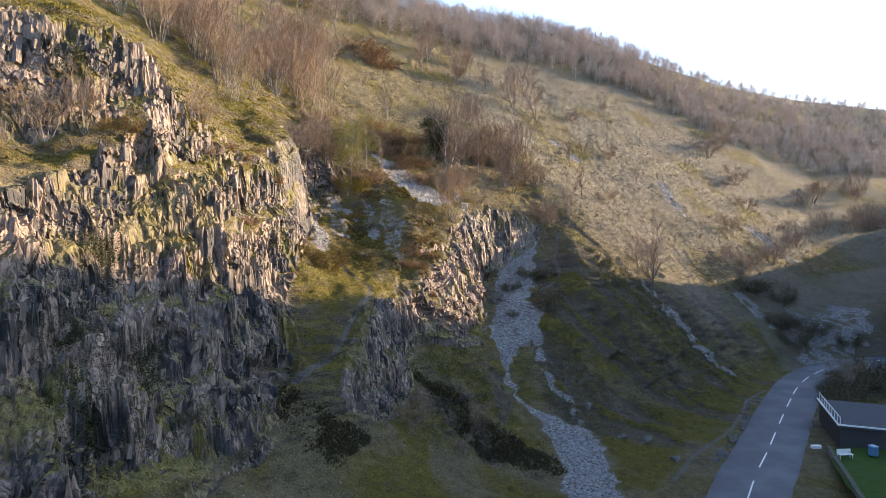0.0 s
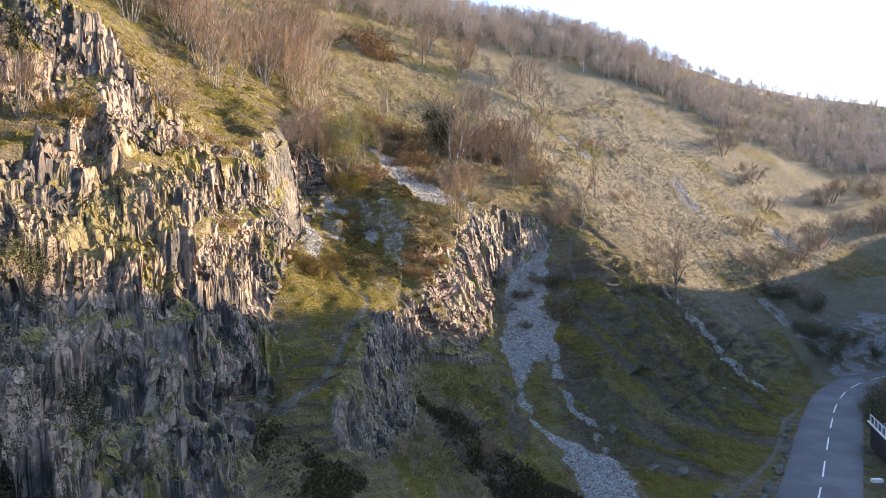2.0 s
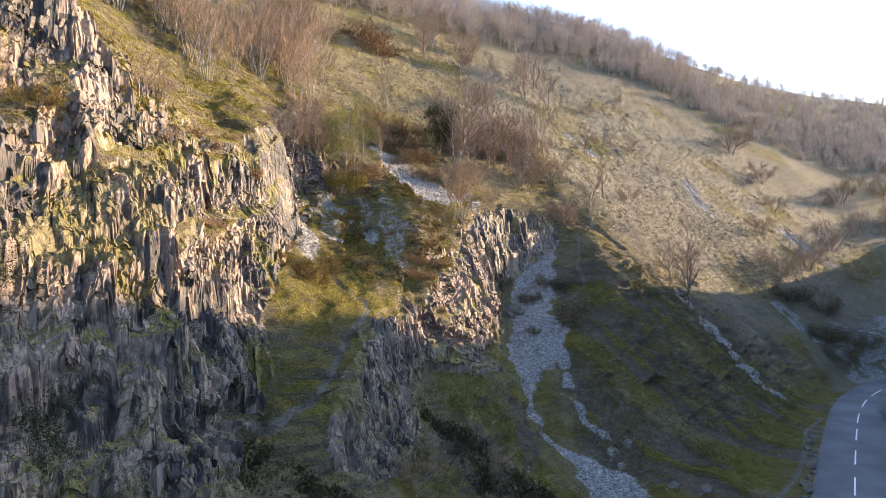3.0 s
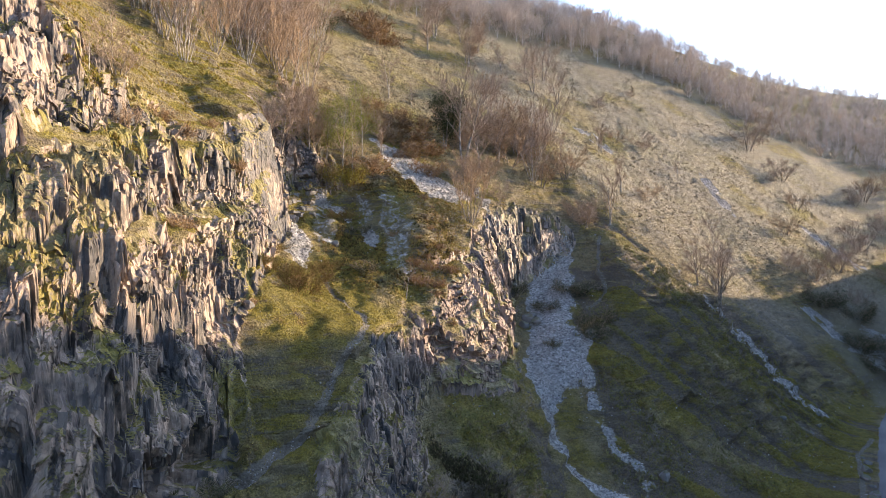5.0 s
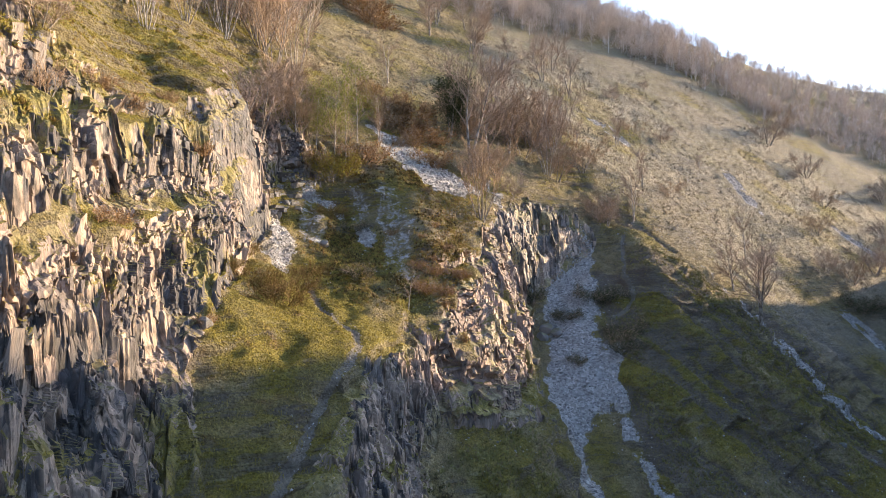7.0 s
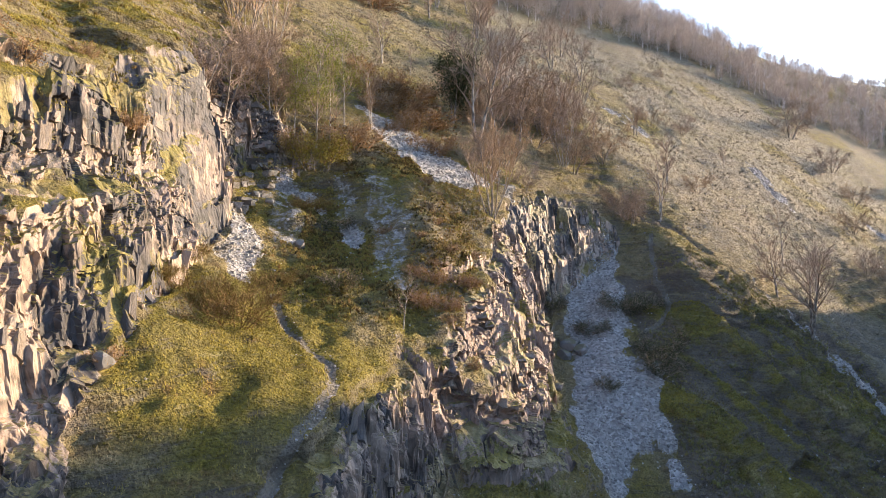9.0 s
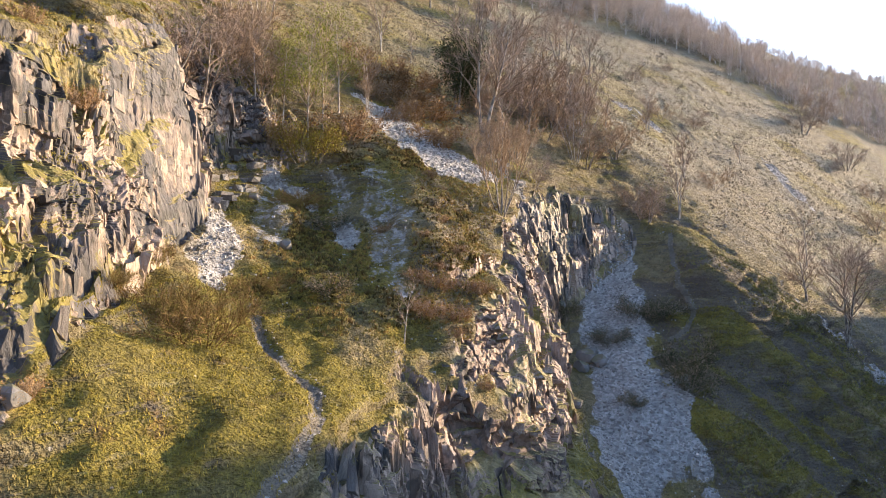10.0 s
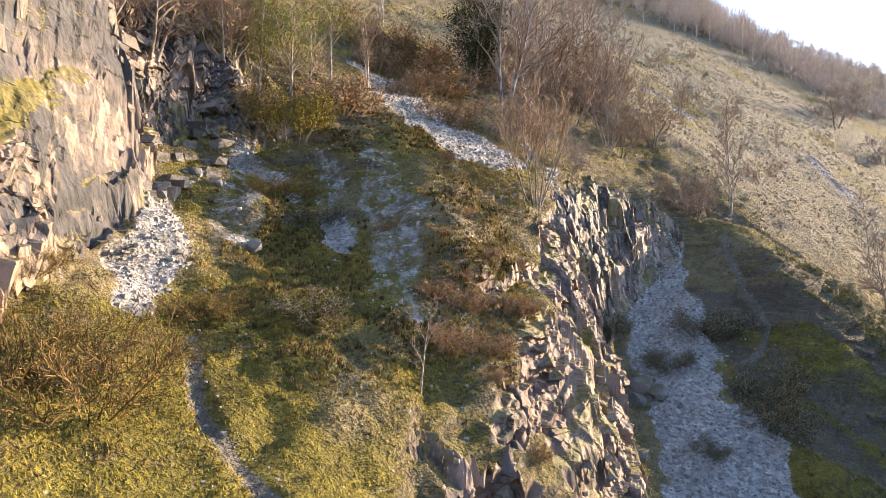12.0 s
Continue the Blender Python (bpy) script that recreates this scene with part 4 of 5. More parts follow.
KINDS = {
    "tall": [plant("bare_tree", "tall leafless tree with forked grey trunk on the slope", "tree", 1, 8.5, TALL, BARK_GREY, TWIG_BROWN),
             plant("bare_tree", "leafless spreading tree with grey trunk on the slope", "tree", 2, 8.0, {**TALL, "stems": 1, "lean": 0.1, "forks": (14, 7, 6)}, BARK_GREY, TWIG_BROWN)],
    "slim": [plant("birch", "slender leafless birch with pale trunk", "tree", 3, 8.0, SLIM, BARK_PALE, TWIG_BROWN),
             plant("birch", "thin leafless birch with two pale stems", "tree", 4, 7.5, {**SLIM, "stems": 2, "lean": 0.14}, BARK_PALE, TWIG_BROWN)],
    "fan": [plant("scrub_tree", "leafless many-stemmed scrub tree with brown twigs", "tree", 5, 6.0, FAN, BARK_GREY, TWIG_RED),
            plant("scrub_tree", "leafless many-stemmed scrub tree with pale stems", "tree", 6, 6.0, {**FAN, "stems": 7}, BARK_PALE, TWIG_BROWN)],
    "thorn": [plant("thorn_bush", "tangled leafless thorn bush on turf", "shrub", 7, 3.6, THORN, BARK_GREY, TWIG_RED),
              plant("thorn_bush", "tangled leafless grey-brown bush on turf", "shrub", 8, 3.6, THORN, BARK_GREY, TWIG_BROWN)],
    "fresh": [plant("young_birch", "young birch with pale stem and fresh yellow-green leaves", "tree", 9, 8.0, SLIM, BARK_PALE, TWIG_BROWN, LEAF_FRESH, 5200, 0.055, 0.34)],
    "yellow": [plant("yellow_bush", "bright yellow-green leafy bush below the birches", "shrub", 10, 2.2, {**BUSH, "stems": 8}, BARK_GREY, TWIG_OCHRE, LEAF_YELLOW, 5000, 0.05, 0.24)],
    "ochre": [plant("ochre_bush", "dense ochre twiggy bush on the grass ledge", "shrub", 11, 2.1, BUSH, BARK_GREY, TWIG_OCHRE, LEAF_OLIVE, 11000, 0.024, 0.14)],
    "dark": [plant("evergreen_bush", "dark evergreen bush on the stony ground", "shrub", 12, 2.2, {**BUSH, "stems": 9}, BARK_GREY, TWIG_BROWN, LEAF_DARK, 6000, 0.05, 0.2)],
    "holly": [plant("evergreen_tree", "dark evergreen tree beside the bare trees", "tree", 13, 6.5, {**SLIM, "stems": 3, "lean": 0.2, "forks": (12, 5, 2)}, BARK_GREY, TWIG_BROWN, LEAF_DARK, 9000, 0.09, 0.38)],
    "rust": [plant("bracken_clump", "rust-brown clump of dead bracken", "bracken", 14, 0.9, {**BUSH, "stems": 12, "base": 0.5}, TWIG_RED, TWIG_RED, LEAF_RUST, 1500, 0.036, 0.18)],
}
used_first = set()


def stand(kind, pick, x, y, scale, turn, wide=1.0):
    """Sets one plant of a kind on the ground."""
    src = KINDS[kind][pick % len(KINDS[kind])]
    m = pose(x, y, ground_at(x, y) - 0.05, 0, 0, turn) @ Matrix.Diagonal((scale * wide, scale * wide, scale, 1))
    if (kind, pick % len(KINDS[kind])) not in used_first:
        used_first.add((kind, pick % len(KINDS[kind])))
        src.matrix_basis = m
        return src
    return copy_thing(src, m @ Matrix.Diagonal([1 / s for s in src.scale] + [1]))


# kind, variant, x, y, size, width
PLANTS = [
    ("tall", 0, 0.8, 105.1, 1.3, 1.0), ("tall", 1, 3.4, 107.0, 1.1, 1.1), ("holly", 0, -1.8, 107.2, 1.25, 1.0), ("tall", 1, 6.2, 112.5, 0.95, 1.1), ("fan", 0, 1.3, 91.2, 1.15, 0.9),
    ("slim", 1, 23.3, 111.6, 1.05, 1.0), ("tall", 1, 34.1, 105.5, 0.78, 1.1), ("tall", 0, 35.1, 100.6, 0.95, 1.1),
    ("slim", 1, -10.7, 116.8, 0.9, 1.2), ("slim", 0, -7.2, 117.4, 0.5, 1.0), ("fresh", 0, -13.7, 89.8, 1.05, 1.0),
    ("fresh", 0, -11.7, 92.6, 0.95, 1.1), ("slim", 0, -12.6, 90.6, 1.05, 1.0), ("fresh", 0, -15.5, 89.6, 0.8, 1.0), ("slim", 1, -9.6, 94.6, 0.8, 1.0),
    ("yellow", 0, -13.3, 88.6, 1.25, 1.0), ("rust", 0, -15.0, 89.2, 1.7, 1.3), ("rust", 0, -10.9, 91.0, 2.2, 1.3),
    ("fan", 0, -21.5, 96.4, 1.3, 1.0), ("fan", 1, -20.1, 100.2, 1.35, 1.0), ("fan", 0, -25.1, 101.9, 1.45, 1.0), ("fan", 1, -25.7, 92.9, 1.2, 1.0),
    ("fan", 1, -27.5, 79.9, 1.0, 0.8), ("slim", 0, -28.4, 80.4, 0.8, 1.0), ("fan", 0, -27.0, 86.5, 1.0, 1.0), ("fan", 0, -23.4, 98.6, 1.3, 1.1),
    ("thorn", 0, -18.8, 88.4, 1.0, 1.0), ("thorn", 1, -19.8, 85.0, 1.5, 1.0), ("thorn", 0, -17.0, 89.4, 1.0, 1.0), ("slim", 0, -17.2, 88.6, 0.8, 1.0), ("thorn", 1, -20.6, 82.6, 1.2, 1.0),
    ("thorn", 1, -24.4, 61.6, 0.8, 1.1), ("slim", 0, -23.9, 57.4, 0.34, 1.2), ("fan", 0, -22.2, 58.6, 0.36, 1.2), ("slim", 0, -27.0, 66.0, 0.45, 1.1),
    ("thorn", 0, 5.7, 115.7, 1.9, 1.1), ("thorn", 1, 10.4, 119.0, 2.0, 1.1), ("fan", 1, 13.5, 118.9, 1.1, 1.0), ("slim", 1, 27.9, 136.4, 0.7, 1.1), ("thorn", 0, 8.5, 114.0, 1.4, 1.1),
    ("slim", 0, -5.3, 73.4, 0.33, 1.5), ("ochre", 0, -12.9, 67.5, 1.1, 0.95), ("ochre", 0, -14.7, 68.2, 0.9, 1.0), ("ochre", 0, -12.6, 73.6, 0.5, 1.2), ("dark", 0, -9.0, 74.4, 0.5, 1.4),
    ("ochre", 0, -16.0, 66.6, 0.4, 1.1), ("ochre", 0, -16.4, 70.6, 0.45, 1.2), ("rust", 0, -2.9, 75.8, 0.9, 1.2), ("rust", 0, -3.6, 77.4, 0.8, 1.3), ("dark", 0, -10.6, 83.4, 0.5, 1.4), ("ochre", 0, -12.8, 84.2, 0.6, 1.3),
    ("dark", 0, 10.4, 93.0, 0.6, 1.4), ("dark", 0, 9.9, 85.4, 0.4, 1.2), ("dark", 0, 14.6, 87.4, 0.9, 1.1), ("dark", 0, 15.9, 90.4, 0.95, 1.2), ("dark", 0, 13.8, 95.6, 0.8, 1.3), ("dark", 0, 16.0, 96.4, 0.7, 1.3), ("dark", 0, 7.6, 95.6, 0.6, 1.2),
    ("fan", 0, -27.5, 46.6, 0.8, 0.9), ("fan", 1, -29.4, 45.0, 0.55, 1.1), ("thorn", 0, -31.0, 44.4, 0.7, 1.2), ("ochre", 0, -25.6, 48.6, 0.7, 1.2),
    ("slim", 0, -28.2, 82.5, 1.1, 1.0), ("fan", 0, -33.2, 82.0, 1.35, 1.0), ("fan", 1, -36.0, 86.0, 1.4, 1.0), ("fan", 0, -27.6, 94.5, 1.6, 1.0), ("slim", 0, -31.0, 90.0, 1.2, 1.0),
    ("holly", 0, -30.1, 124.9, 0.75, 1.0), ("dark", 0, -24.7, 130.3, 1.5, 1.2), ("slim", 1, 28.6, 137.2, 0.7, 1.1), ("slim", 0, 43.2, 120.4, 0.95, 1.2), ("slim", 1, 46.1, 144.2, 0.5, 1.2),
    ("fan", 1, 11.8, 112.4, 1.05, 1.0), ("slim", 1, 17.6, 121.3, 0.6, 1.1), ("slim", 1, 28.1, 122.3, 0.9, 1.1), ("thorn", 0, 66, 130, 1.2, 1.1), ("thorn", 1, 74, 136, 1.4, 1.1), ("thorn", 1, 88, 150, 1.6, 1.2),
    ("rust", 0, -17.4, 144.4, 3.6, 1.6), ("rust", 0, -15.2, 143.0, 3.2, 1.6), ("rust", 0, -20.0, 146.0, 3.4, 1.8), ("rust", 0, -7.5, 104, 2.0, 2.0), ("rust", 0, -5.0, 103, 1.8, 2.2), ("rust", 0, -8.8, 107, 1.8, 2.0),
]
for number, (kind, pick, x, y, size, wide) in enumerate(PLANTS):
    stand(kind, pick, x, y, size, (number * 137) % 360, wide)

# scrub that fills the upper slopes, each bush of its own
rng = np.random.default_rng(5)
SCRUB = [
    ("fan", -36, -23, 96, 128, 26, 0.9, 1.4), ("fan", -44, -28, 74, 100, 22, 0.9, 1.5), ("thorn", -2, 20, 108, 126, 9, 0.8, 1.3), ("thorn", 0, 8, 98, 110, 7, 0.6, 1.0),
    ("fan", 2, 18, 118, 134, 8, 0.8, 1.1), ("tall", -60, -26, 112, 165, 34, 0.8, 1.3), ("thorn", 34, 90, 126, 190, 12, 0.5, 1.1), ("thorn", 80, 150, 160, 205, 16, 1.2, 2.2),
    ("thorn", -20, -15, 88.8, 94, 6, 0.7, 1.1), ("rust", -5, 0, 74, 84, 12, 0.4, 0.9), ("rust", -10, -3, 78, 90, 4, 0.4, 0.7), ("rust", -14, -4, 98, 112, 12, 1.2, 2.2), ("rust", -24, -12, 52, 72, 7, 0.6, 1.1),
    ("dark", -20, -12, 40, 56, 3, 0.3, 0.5), ("thorn", -8, 4, 50, 62, 4, 0.4, 0.7), ("dark", 62, 84, 108, 124, 12, 0.8, 1.6), ("tall", -6, 26, 150, 175, 16, 0.7, 1.0),
]
for kind, x0, x1, y0, y1, count, s0, s1 in SCRUB:
    for n in range(count):
        x, y = rng.uniform(x0, x1), rng.uniform(y0, y1)
        if along(ROAD, np.array([x]), np.array([y]))[0][0] < 6:
            continue
        stand(kind, n, x, y, rng.uniform(s0, s1), rng.uniform(0, 360), rng.uniform(0.9, 1.25))


# ---------- the road and what stands beside it ----------
def smooth_line(line, step):
    """A curve through the stations of a line, cut into even steps."""
    p = np.array(line, float)
    run = np.concatenate([[0], np.cumsum(np.hypot(*np.diff(p, axis=0).T))])
    s = np.arange(0, run[-1], step)
    slope = np.gradient(p, run, axis=0)
    i = np.clip(np.searchsorted(run, s, side="right") - 1, 0, len(run) - 2)
    h = (run[i + 1] - run[i])[:, None]
    t = ((s - run[i])[:, None]) / h
    q = (2 * t ** 3 - 3 * t ** 2 + 1) * p[i] + (t ** 3 - 2 * t ** 2 + t) * h * slope[i] + (-2 * t ** 3 + 3 * t ** 2) * p[i + 1] + (t ** 3 - t ** 2) * h * slope[i + 1]
    d = np.gradient(q, axis=0)
    d /= np.hypot(*d.T)[:, None]
    return q, np.stack([d[:, 1], -d[:, 0]], -1), d


ROAD_Q, ROAD_SIDE, ROAD_WAY = smooth_line(ROAD, 1.0)


def asphalt_skin():
    n = Nodes("asphalt", 0.8, 0.35)
    wear = n.noise(0.25, 4)
    grit = n.noise(45, 3)
    col = n.mix(n.span(wear, 0.35, 0.7), (0.085, 0.085, 0.095), (0.14, 0.14, 0.15))
    col = n.mix(n.span(grit, 0.4, 0.7, 0, 0.4), col, (0.20, 0.20, 0.21))
    return n.done(col, n.bump(grit, 0.4, 0.01))


def paint_skin(name, col, dirt=(0.3, 0.3, 0.28), rough=0.6):
    n = Nodes(name, rough, 0.4)
    return n.done(n.mix(n.span(n.noise(3.0, 5), 0.5, 0.8, 0, 0.6), col, dirt))


def lay_road():
    v, f = [], []
    offs = [(-3.35, -0.20), (-3.1, 0.0), (-1.5, 0.035), (0.0, 0.05), (1.5, 0.035), (3.1, 0.0), (3.35, -0.20)]
    rng = np.random.default_rng(3)
    for q, s in zip(ROAD_Q, ROAD_SIDE):
        for o, dz in offs:
            edge = rng.normal(0, 0.06) if abs(o) > 3 else 0
            v.append((q[0] + s[0] * (o + edge), q[1] + s[1] * (o + edge), ROAD_Z + dz))
    k = len(offs)
    for i in range(len(ROAD_Q) - 1):
        for j in range(k - 1):
            a = i * k + j
            f.append((a, a + 1, a + k + 1, a + k))
    road = tagged(new("road", mesh_from("road", v, f, asphalt_skin(), True)), "grey asphalt road with broken white centre line", "road", kind="structure")
    white = paint_skin("road_paint", (0.75, 0.75, 0.73), (0.35, 0.35, 0.34))
    # warning line: long marks, short gaps
    for start in np.arange(20, len(ROAD_Q) - 12, 8.6):
        n0 = int(start)
        vs, fs = [], []
        for i in range(6):
            q, s = ROAD_Q[n0 + i], ROAD_SIDE[n0 + i]
            for o in (-0.07, 0.07):
                vs.append((q[0] + s[0] * o, q[1] + s[1] * o, ROAD_Z + 0.056))
            if i:
                a = 2 * i - 2
                fs.append((a, a + 1, a + 3, a + 2))
        part("road_mark", mesh_from("road_mark", vs, fs, white), road, "white painted dash")
    return road


lay_road()


def boulder(name, label, x, y, size, seed, flat=0.7):
    rng = np.random.default_rng(seed)
    bm = bmesh.new()
    bmesh.ops.create_icosphere(bm, subdivisions=2, radius=0.5)
    cuts = rng.normal(0, 1, (9, 3))
    cuts /= np.linalg.norm(cuts, axis=1, keepdims=True)
    depth = rng.uniform(0.26, 0.44, 9)
    for vert in bm.verts:
        co = np.array(vert.co)
        for c, d in zip(cuts, depth):
            over = co @ c - d
            if over > 0:
                co = co - c * over
        vert.co = co * np.array([1.2, 1.0, flat * 1.2])
    me = bpy.data.meshes.new(name)
    bm.to_mesh(me)
    bm.free()
    me.materials.append(BOULDER_ROCK)
    ob = new(name, me)
    ob.matrix_basis = pose(x, y, ground_at(x, y) + 0.22 * size * flat, 0, 0, rng.uniform(0, 360)) @ Matrix.Scale(size, 4)
    return tagged(ob, label, "boulder", "boulders beside the road" if "verge" in label else "")


def boulder_skin():
    n = Nodes("boulder_limestone", 0.9, 0.2)
    col, seams, fine = rock_tone(n, (0.34, 0.31, 0.28), (0.16, 0.155, 0.15))
    col = n.mix(n.span(n.math("ADD", n.up(), n.math("SUBTRACT", n.noise(3, 4), 0.5)), 0.6, 0.9, 0, 0.7), col, (0.09, 0.085, 0.035))
    return n.done(col, n.bump(fine, 0.7, 0.06))


BOULDER_ROCK = boulder_skin()
# the row that keeps cars off the verge
VERGE = [(28, 61.5), (31.2, 65.7), (34, 69.5), (37.1, 73.9), (39.8, 79), (43.4, 84.6)]
for k in range(15):
    f = k * 5 / 14.001
    (ax, ay), (bx, by) = VERGE[int(f)], VERGE[int(f) + 1]
    x, y = ax + (bx - ax) * (f % 1) + 0.25 * math.sin(k * 2.1), ay + (by - ay) * (f % 1)
    boulder("boulder", "mossy grey boulder in the row on the road verge", x, y, 0.85 + 0.3 * math.sin(k * 1.7), 300 + k, 0.75)
for k, (x, y, s) in enumerate([(19.7, 66.2, 1.1), (22.4, 65.9, 1.3), (23.7, 61.2, 1.2), (17.5, 72.7, 1.3), (40, 88.5, 0.8), (42.5, 91, 0.7), (45, 95, 0.8), (36, 87, 0.7)]):
    boulder("boulder", "grey boulder lying on the valley turf", x, y, s, 340 + k, 0.7)
for k, (x, y, s) in enumerate([(8.1, 91.6, 1.5), (8.9, 90.8, 1.3), (7.5, 90.4, 1.4), (8.6, 92.2, 1.1), (5.8, 84.6, 1.0), (6.9, 96, 0.9), (13.4, 88.6, 0.7), (14.9, 89, 0.8)]):
    boulder("boulder", "dark angular boulder lying in the scree", x, y, s, 360 + k, 0.75)
for k, (x, y, s) in enumerate([(-16.3, 62, 0.8), (-14.9, 59.8, 0.9), (-12.6, 79.4, 0.9), (-15.8, 83.4, 0.7), (-14.2, 85.6, 0.6), (-17, 84, 0.6)]):
    boulder("boulder", "pale limestone boulder fallen from the cliff", x, y, s, 380 + k, 0.8)


# ---------- garden across the road ----------
def box(name, size, at, material, turn=0.0, bevel=0.02):
    bm = bmesh.new()
    bmesh.ops.create_cube(bm, size=1.0)
    bmesh.ops.scale(bm, vec=size, verts=bm.verts)
    bmesh.ops.translate(bm, vec=(0, 0, size[2] / 2), verts=bm.verts)
    if bevel:
        bmesh.ops.bevel(bm, geom=bm.edges[:], offset=bevel, segments=1, affect="EDGES")
    me = bpy.data.meshes.new(name)
    bm.to_mesh(me)
    bm.free()
    me.materials.append(material)
    ob = new(name, me)
    ob.matrix_basis = pose(*at, 0, 0, turn)
    return ob


def garden():
    lawn = Nodes("lawn", 0.95, 0.1)
    k = lawn.noise(1.5, 5)
    turf = lawn.done(lawn.mix(k, (0.030, 0.060, 0.014), (0.075, 0.120, 0.028)), lawn.bump(lawn.noise(30, 3), 0.6, 0.05))
    v, f = [], []
    for i, (x, y) in enumerate([(35, 46), (36.5, 54), (39, 60), (41.6, 64.2)]):
        v += [(x, y, -2.62), (x + 26 - i * 2, y - 4 + i * 1.5, -2.60)]
        if i:
            f.append((2 * i - 2, 2 * i - 1, 2 * i + 1, 2 * i))
    tagged(new("lawn", mesh_from("lawn", v, f, turf)), "mown green garden lawn beside the road", "lawn", kind="structure")
    stone = BOULDER_ROCK
    wall = tagged(new("garden_wall"), "low dry stone wall between verge and lawn", "wall")
    rng = np.random.default_rng(9)
    for i in range(26):
        t = i / 25
        x, y = 33.6 + 7.4 * t, 45.5 + 18.2 * t
        for c in range(2):
            b = box("stone", (0.40, 0.86 * rng.uniform(0.85, 1.0), 0.34), (x + rng.normal(0, 0.03), y, -3.0 + c * 0.35), stone, -22 + rng.normal(0, 4), 0.05)
            b.parent = wall
    white = paint_skin("white_paint", (0.78, 0.78, 0.76))
    dark = paint_skin("dark_render", (0.05, 0.05, 0.055), (0.09, 0.09, 0.09), 0.8)
    felt = paint_skin("roof_felt", (0.07, 0.072, 0.08), (0.14, 0.13, 0.11), 0.9)
    shed = tagged(new("flat_roofed_building"), "low dark building with flat felt roof and white trim", "building")
    body = box("wall", (20, 11, 2.5), (54.3, 66.3, -3.1), dark, -22)
    roof = box("roof", (20.6, 11.6, 0.18), (54.3, 66.3, -0.6), felt, -22)
    for ob in (body, roof):
        ob.parent = shed
    for dx, dy, sx, sy in ((0, -5.7, 20.6, 0.16), (-10.2, 0, 0.16, 11.4)):
        p = pose(54.3, 66.3, -0.42, 0, 0, -22) @ Vector((dx, dy, 0))
        trim = box("trim", (sx, sy, 0.16), p, white, -22)
        trim.parent = shed
    for i in range(9):
        p = pose(54.3, 66.3, -0.42, 0, 0, -22) @ Vector((-10.0, -5.5 + 1.375 * i, 0))
        post = box("rail_post", (0.08, 0.08, 0.9), p, white, -22, 0.01)
        post.parent = shed
    p = pose(54.3, 66.3, 0.4, 0, 0, -22) @ Vector((-10.0, 0, 0))
    rail = box("rail", (0.07, 11.2, 0.07), p, white, -22, 0.01)
    rail.parent = shed
    for i in range(2):
        p = pose(54.3, 66.3, -0.42, 0, 0, -22) @ Vector((-2 + 5 * i, -2, 0))
        lightb = box("skylight", (2.6, 1.4, 0.25), p, felt, -22, 0.03)
        lightb.parent = shed
    blue = paint_skin("blue_plastic", (0.10, 0.24, 0.42), (0.08, 0.16, 0.26), 0.45)
    bin_ = tagged(new("wheeled_bin"), "pale blue wheeled bin standing on the lawn", "bin")
    b = box("body", (0.62, 0.7, 0.95), (0, 0, 0.08), blue, 0, 0.05)
    lid = box("lid", (0.66, 0.76, 0.08), (0, 0, 1.04), paint_skin("bin_lid", (0.35, 0.5, 0.62)), 0, 0.03)
    for ob in (b, lid):
        ob.parent = bin_
    for sx in (-0.26, 0.26):
        w = box("wheel", (0.06, 0.2, 0.2), (sx, 0.34, 0.0), dark, 0, 0.04)
        w.parent = bin_
    bin_.matrix_basis = pose(44.2, 61.6, -2.6, 0, 0, 12)
    bench = tagged(new("garden_bench"), "white garden bench standing on the lawn", "bench")
    seat = box("seat", (1.5, 0.45, 0.06), (0, 0, 0.42), white, 0, 0.01)
    back = box("backrest", (1.5, 0.06, 0.45), (0, 0.22, 0.46), white, 0, 0.01)
    for ob in (seat, back):
        ob.parent = bench
    for sx in (-0.68, 0.68):
        for sy in (-0.18, 0.18):
            leg = box("leg", (0.07, 0.07, 0.42), (sx, sy, 0), white, 0, 0.01)
            leg.parent = bench
    bench.matrix_basis = pose(40.9, 61.0, -2.6, 0, 0, 6)
    sign = tagged(box("planter", (1.0, 0.4, 0.35), (39.8, 64.0, -2.62), white, 0, 0.03), "small white planter at the lawn's edge", "planter")


garden()
for number, (x, y, s) in enumerate([(52.6, 80.6, 1.0), (55.4, 84.4, 1.2), (58.6, 88, 1.3), (62.4, 91.5, 1.5), (66.4, 95, 1.5), (71, 98.5, 1.6), (68, 88, 1.6), (76, 96, 1.7)]):
    stand("dark", 0, x, y, s, number * 70, 1.1)
stand("thorn", 1, 61.4, 92.6, 1.0, 40, 1.0)
stand("thorn", 0, 65.0, 96.2, 1.0, 90, 1.0)


# ---------- far woods on the skyline ----------
WOOD_EDGE = [(-120, 130), (-60, 140), (-24, 162), (-8, 170), (8, 182), (40, 196), (62, 200), (90, 198), (130, 205), (180, 225), (260, 270)]


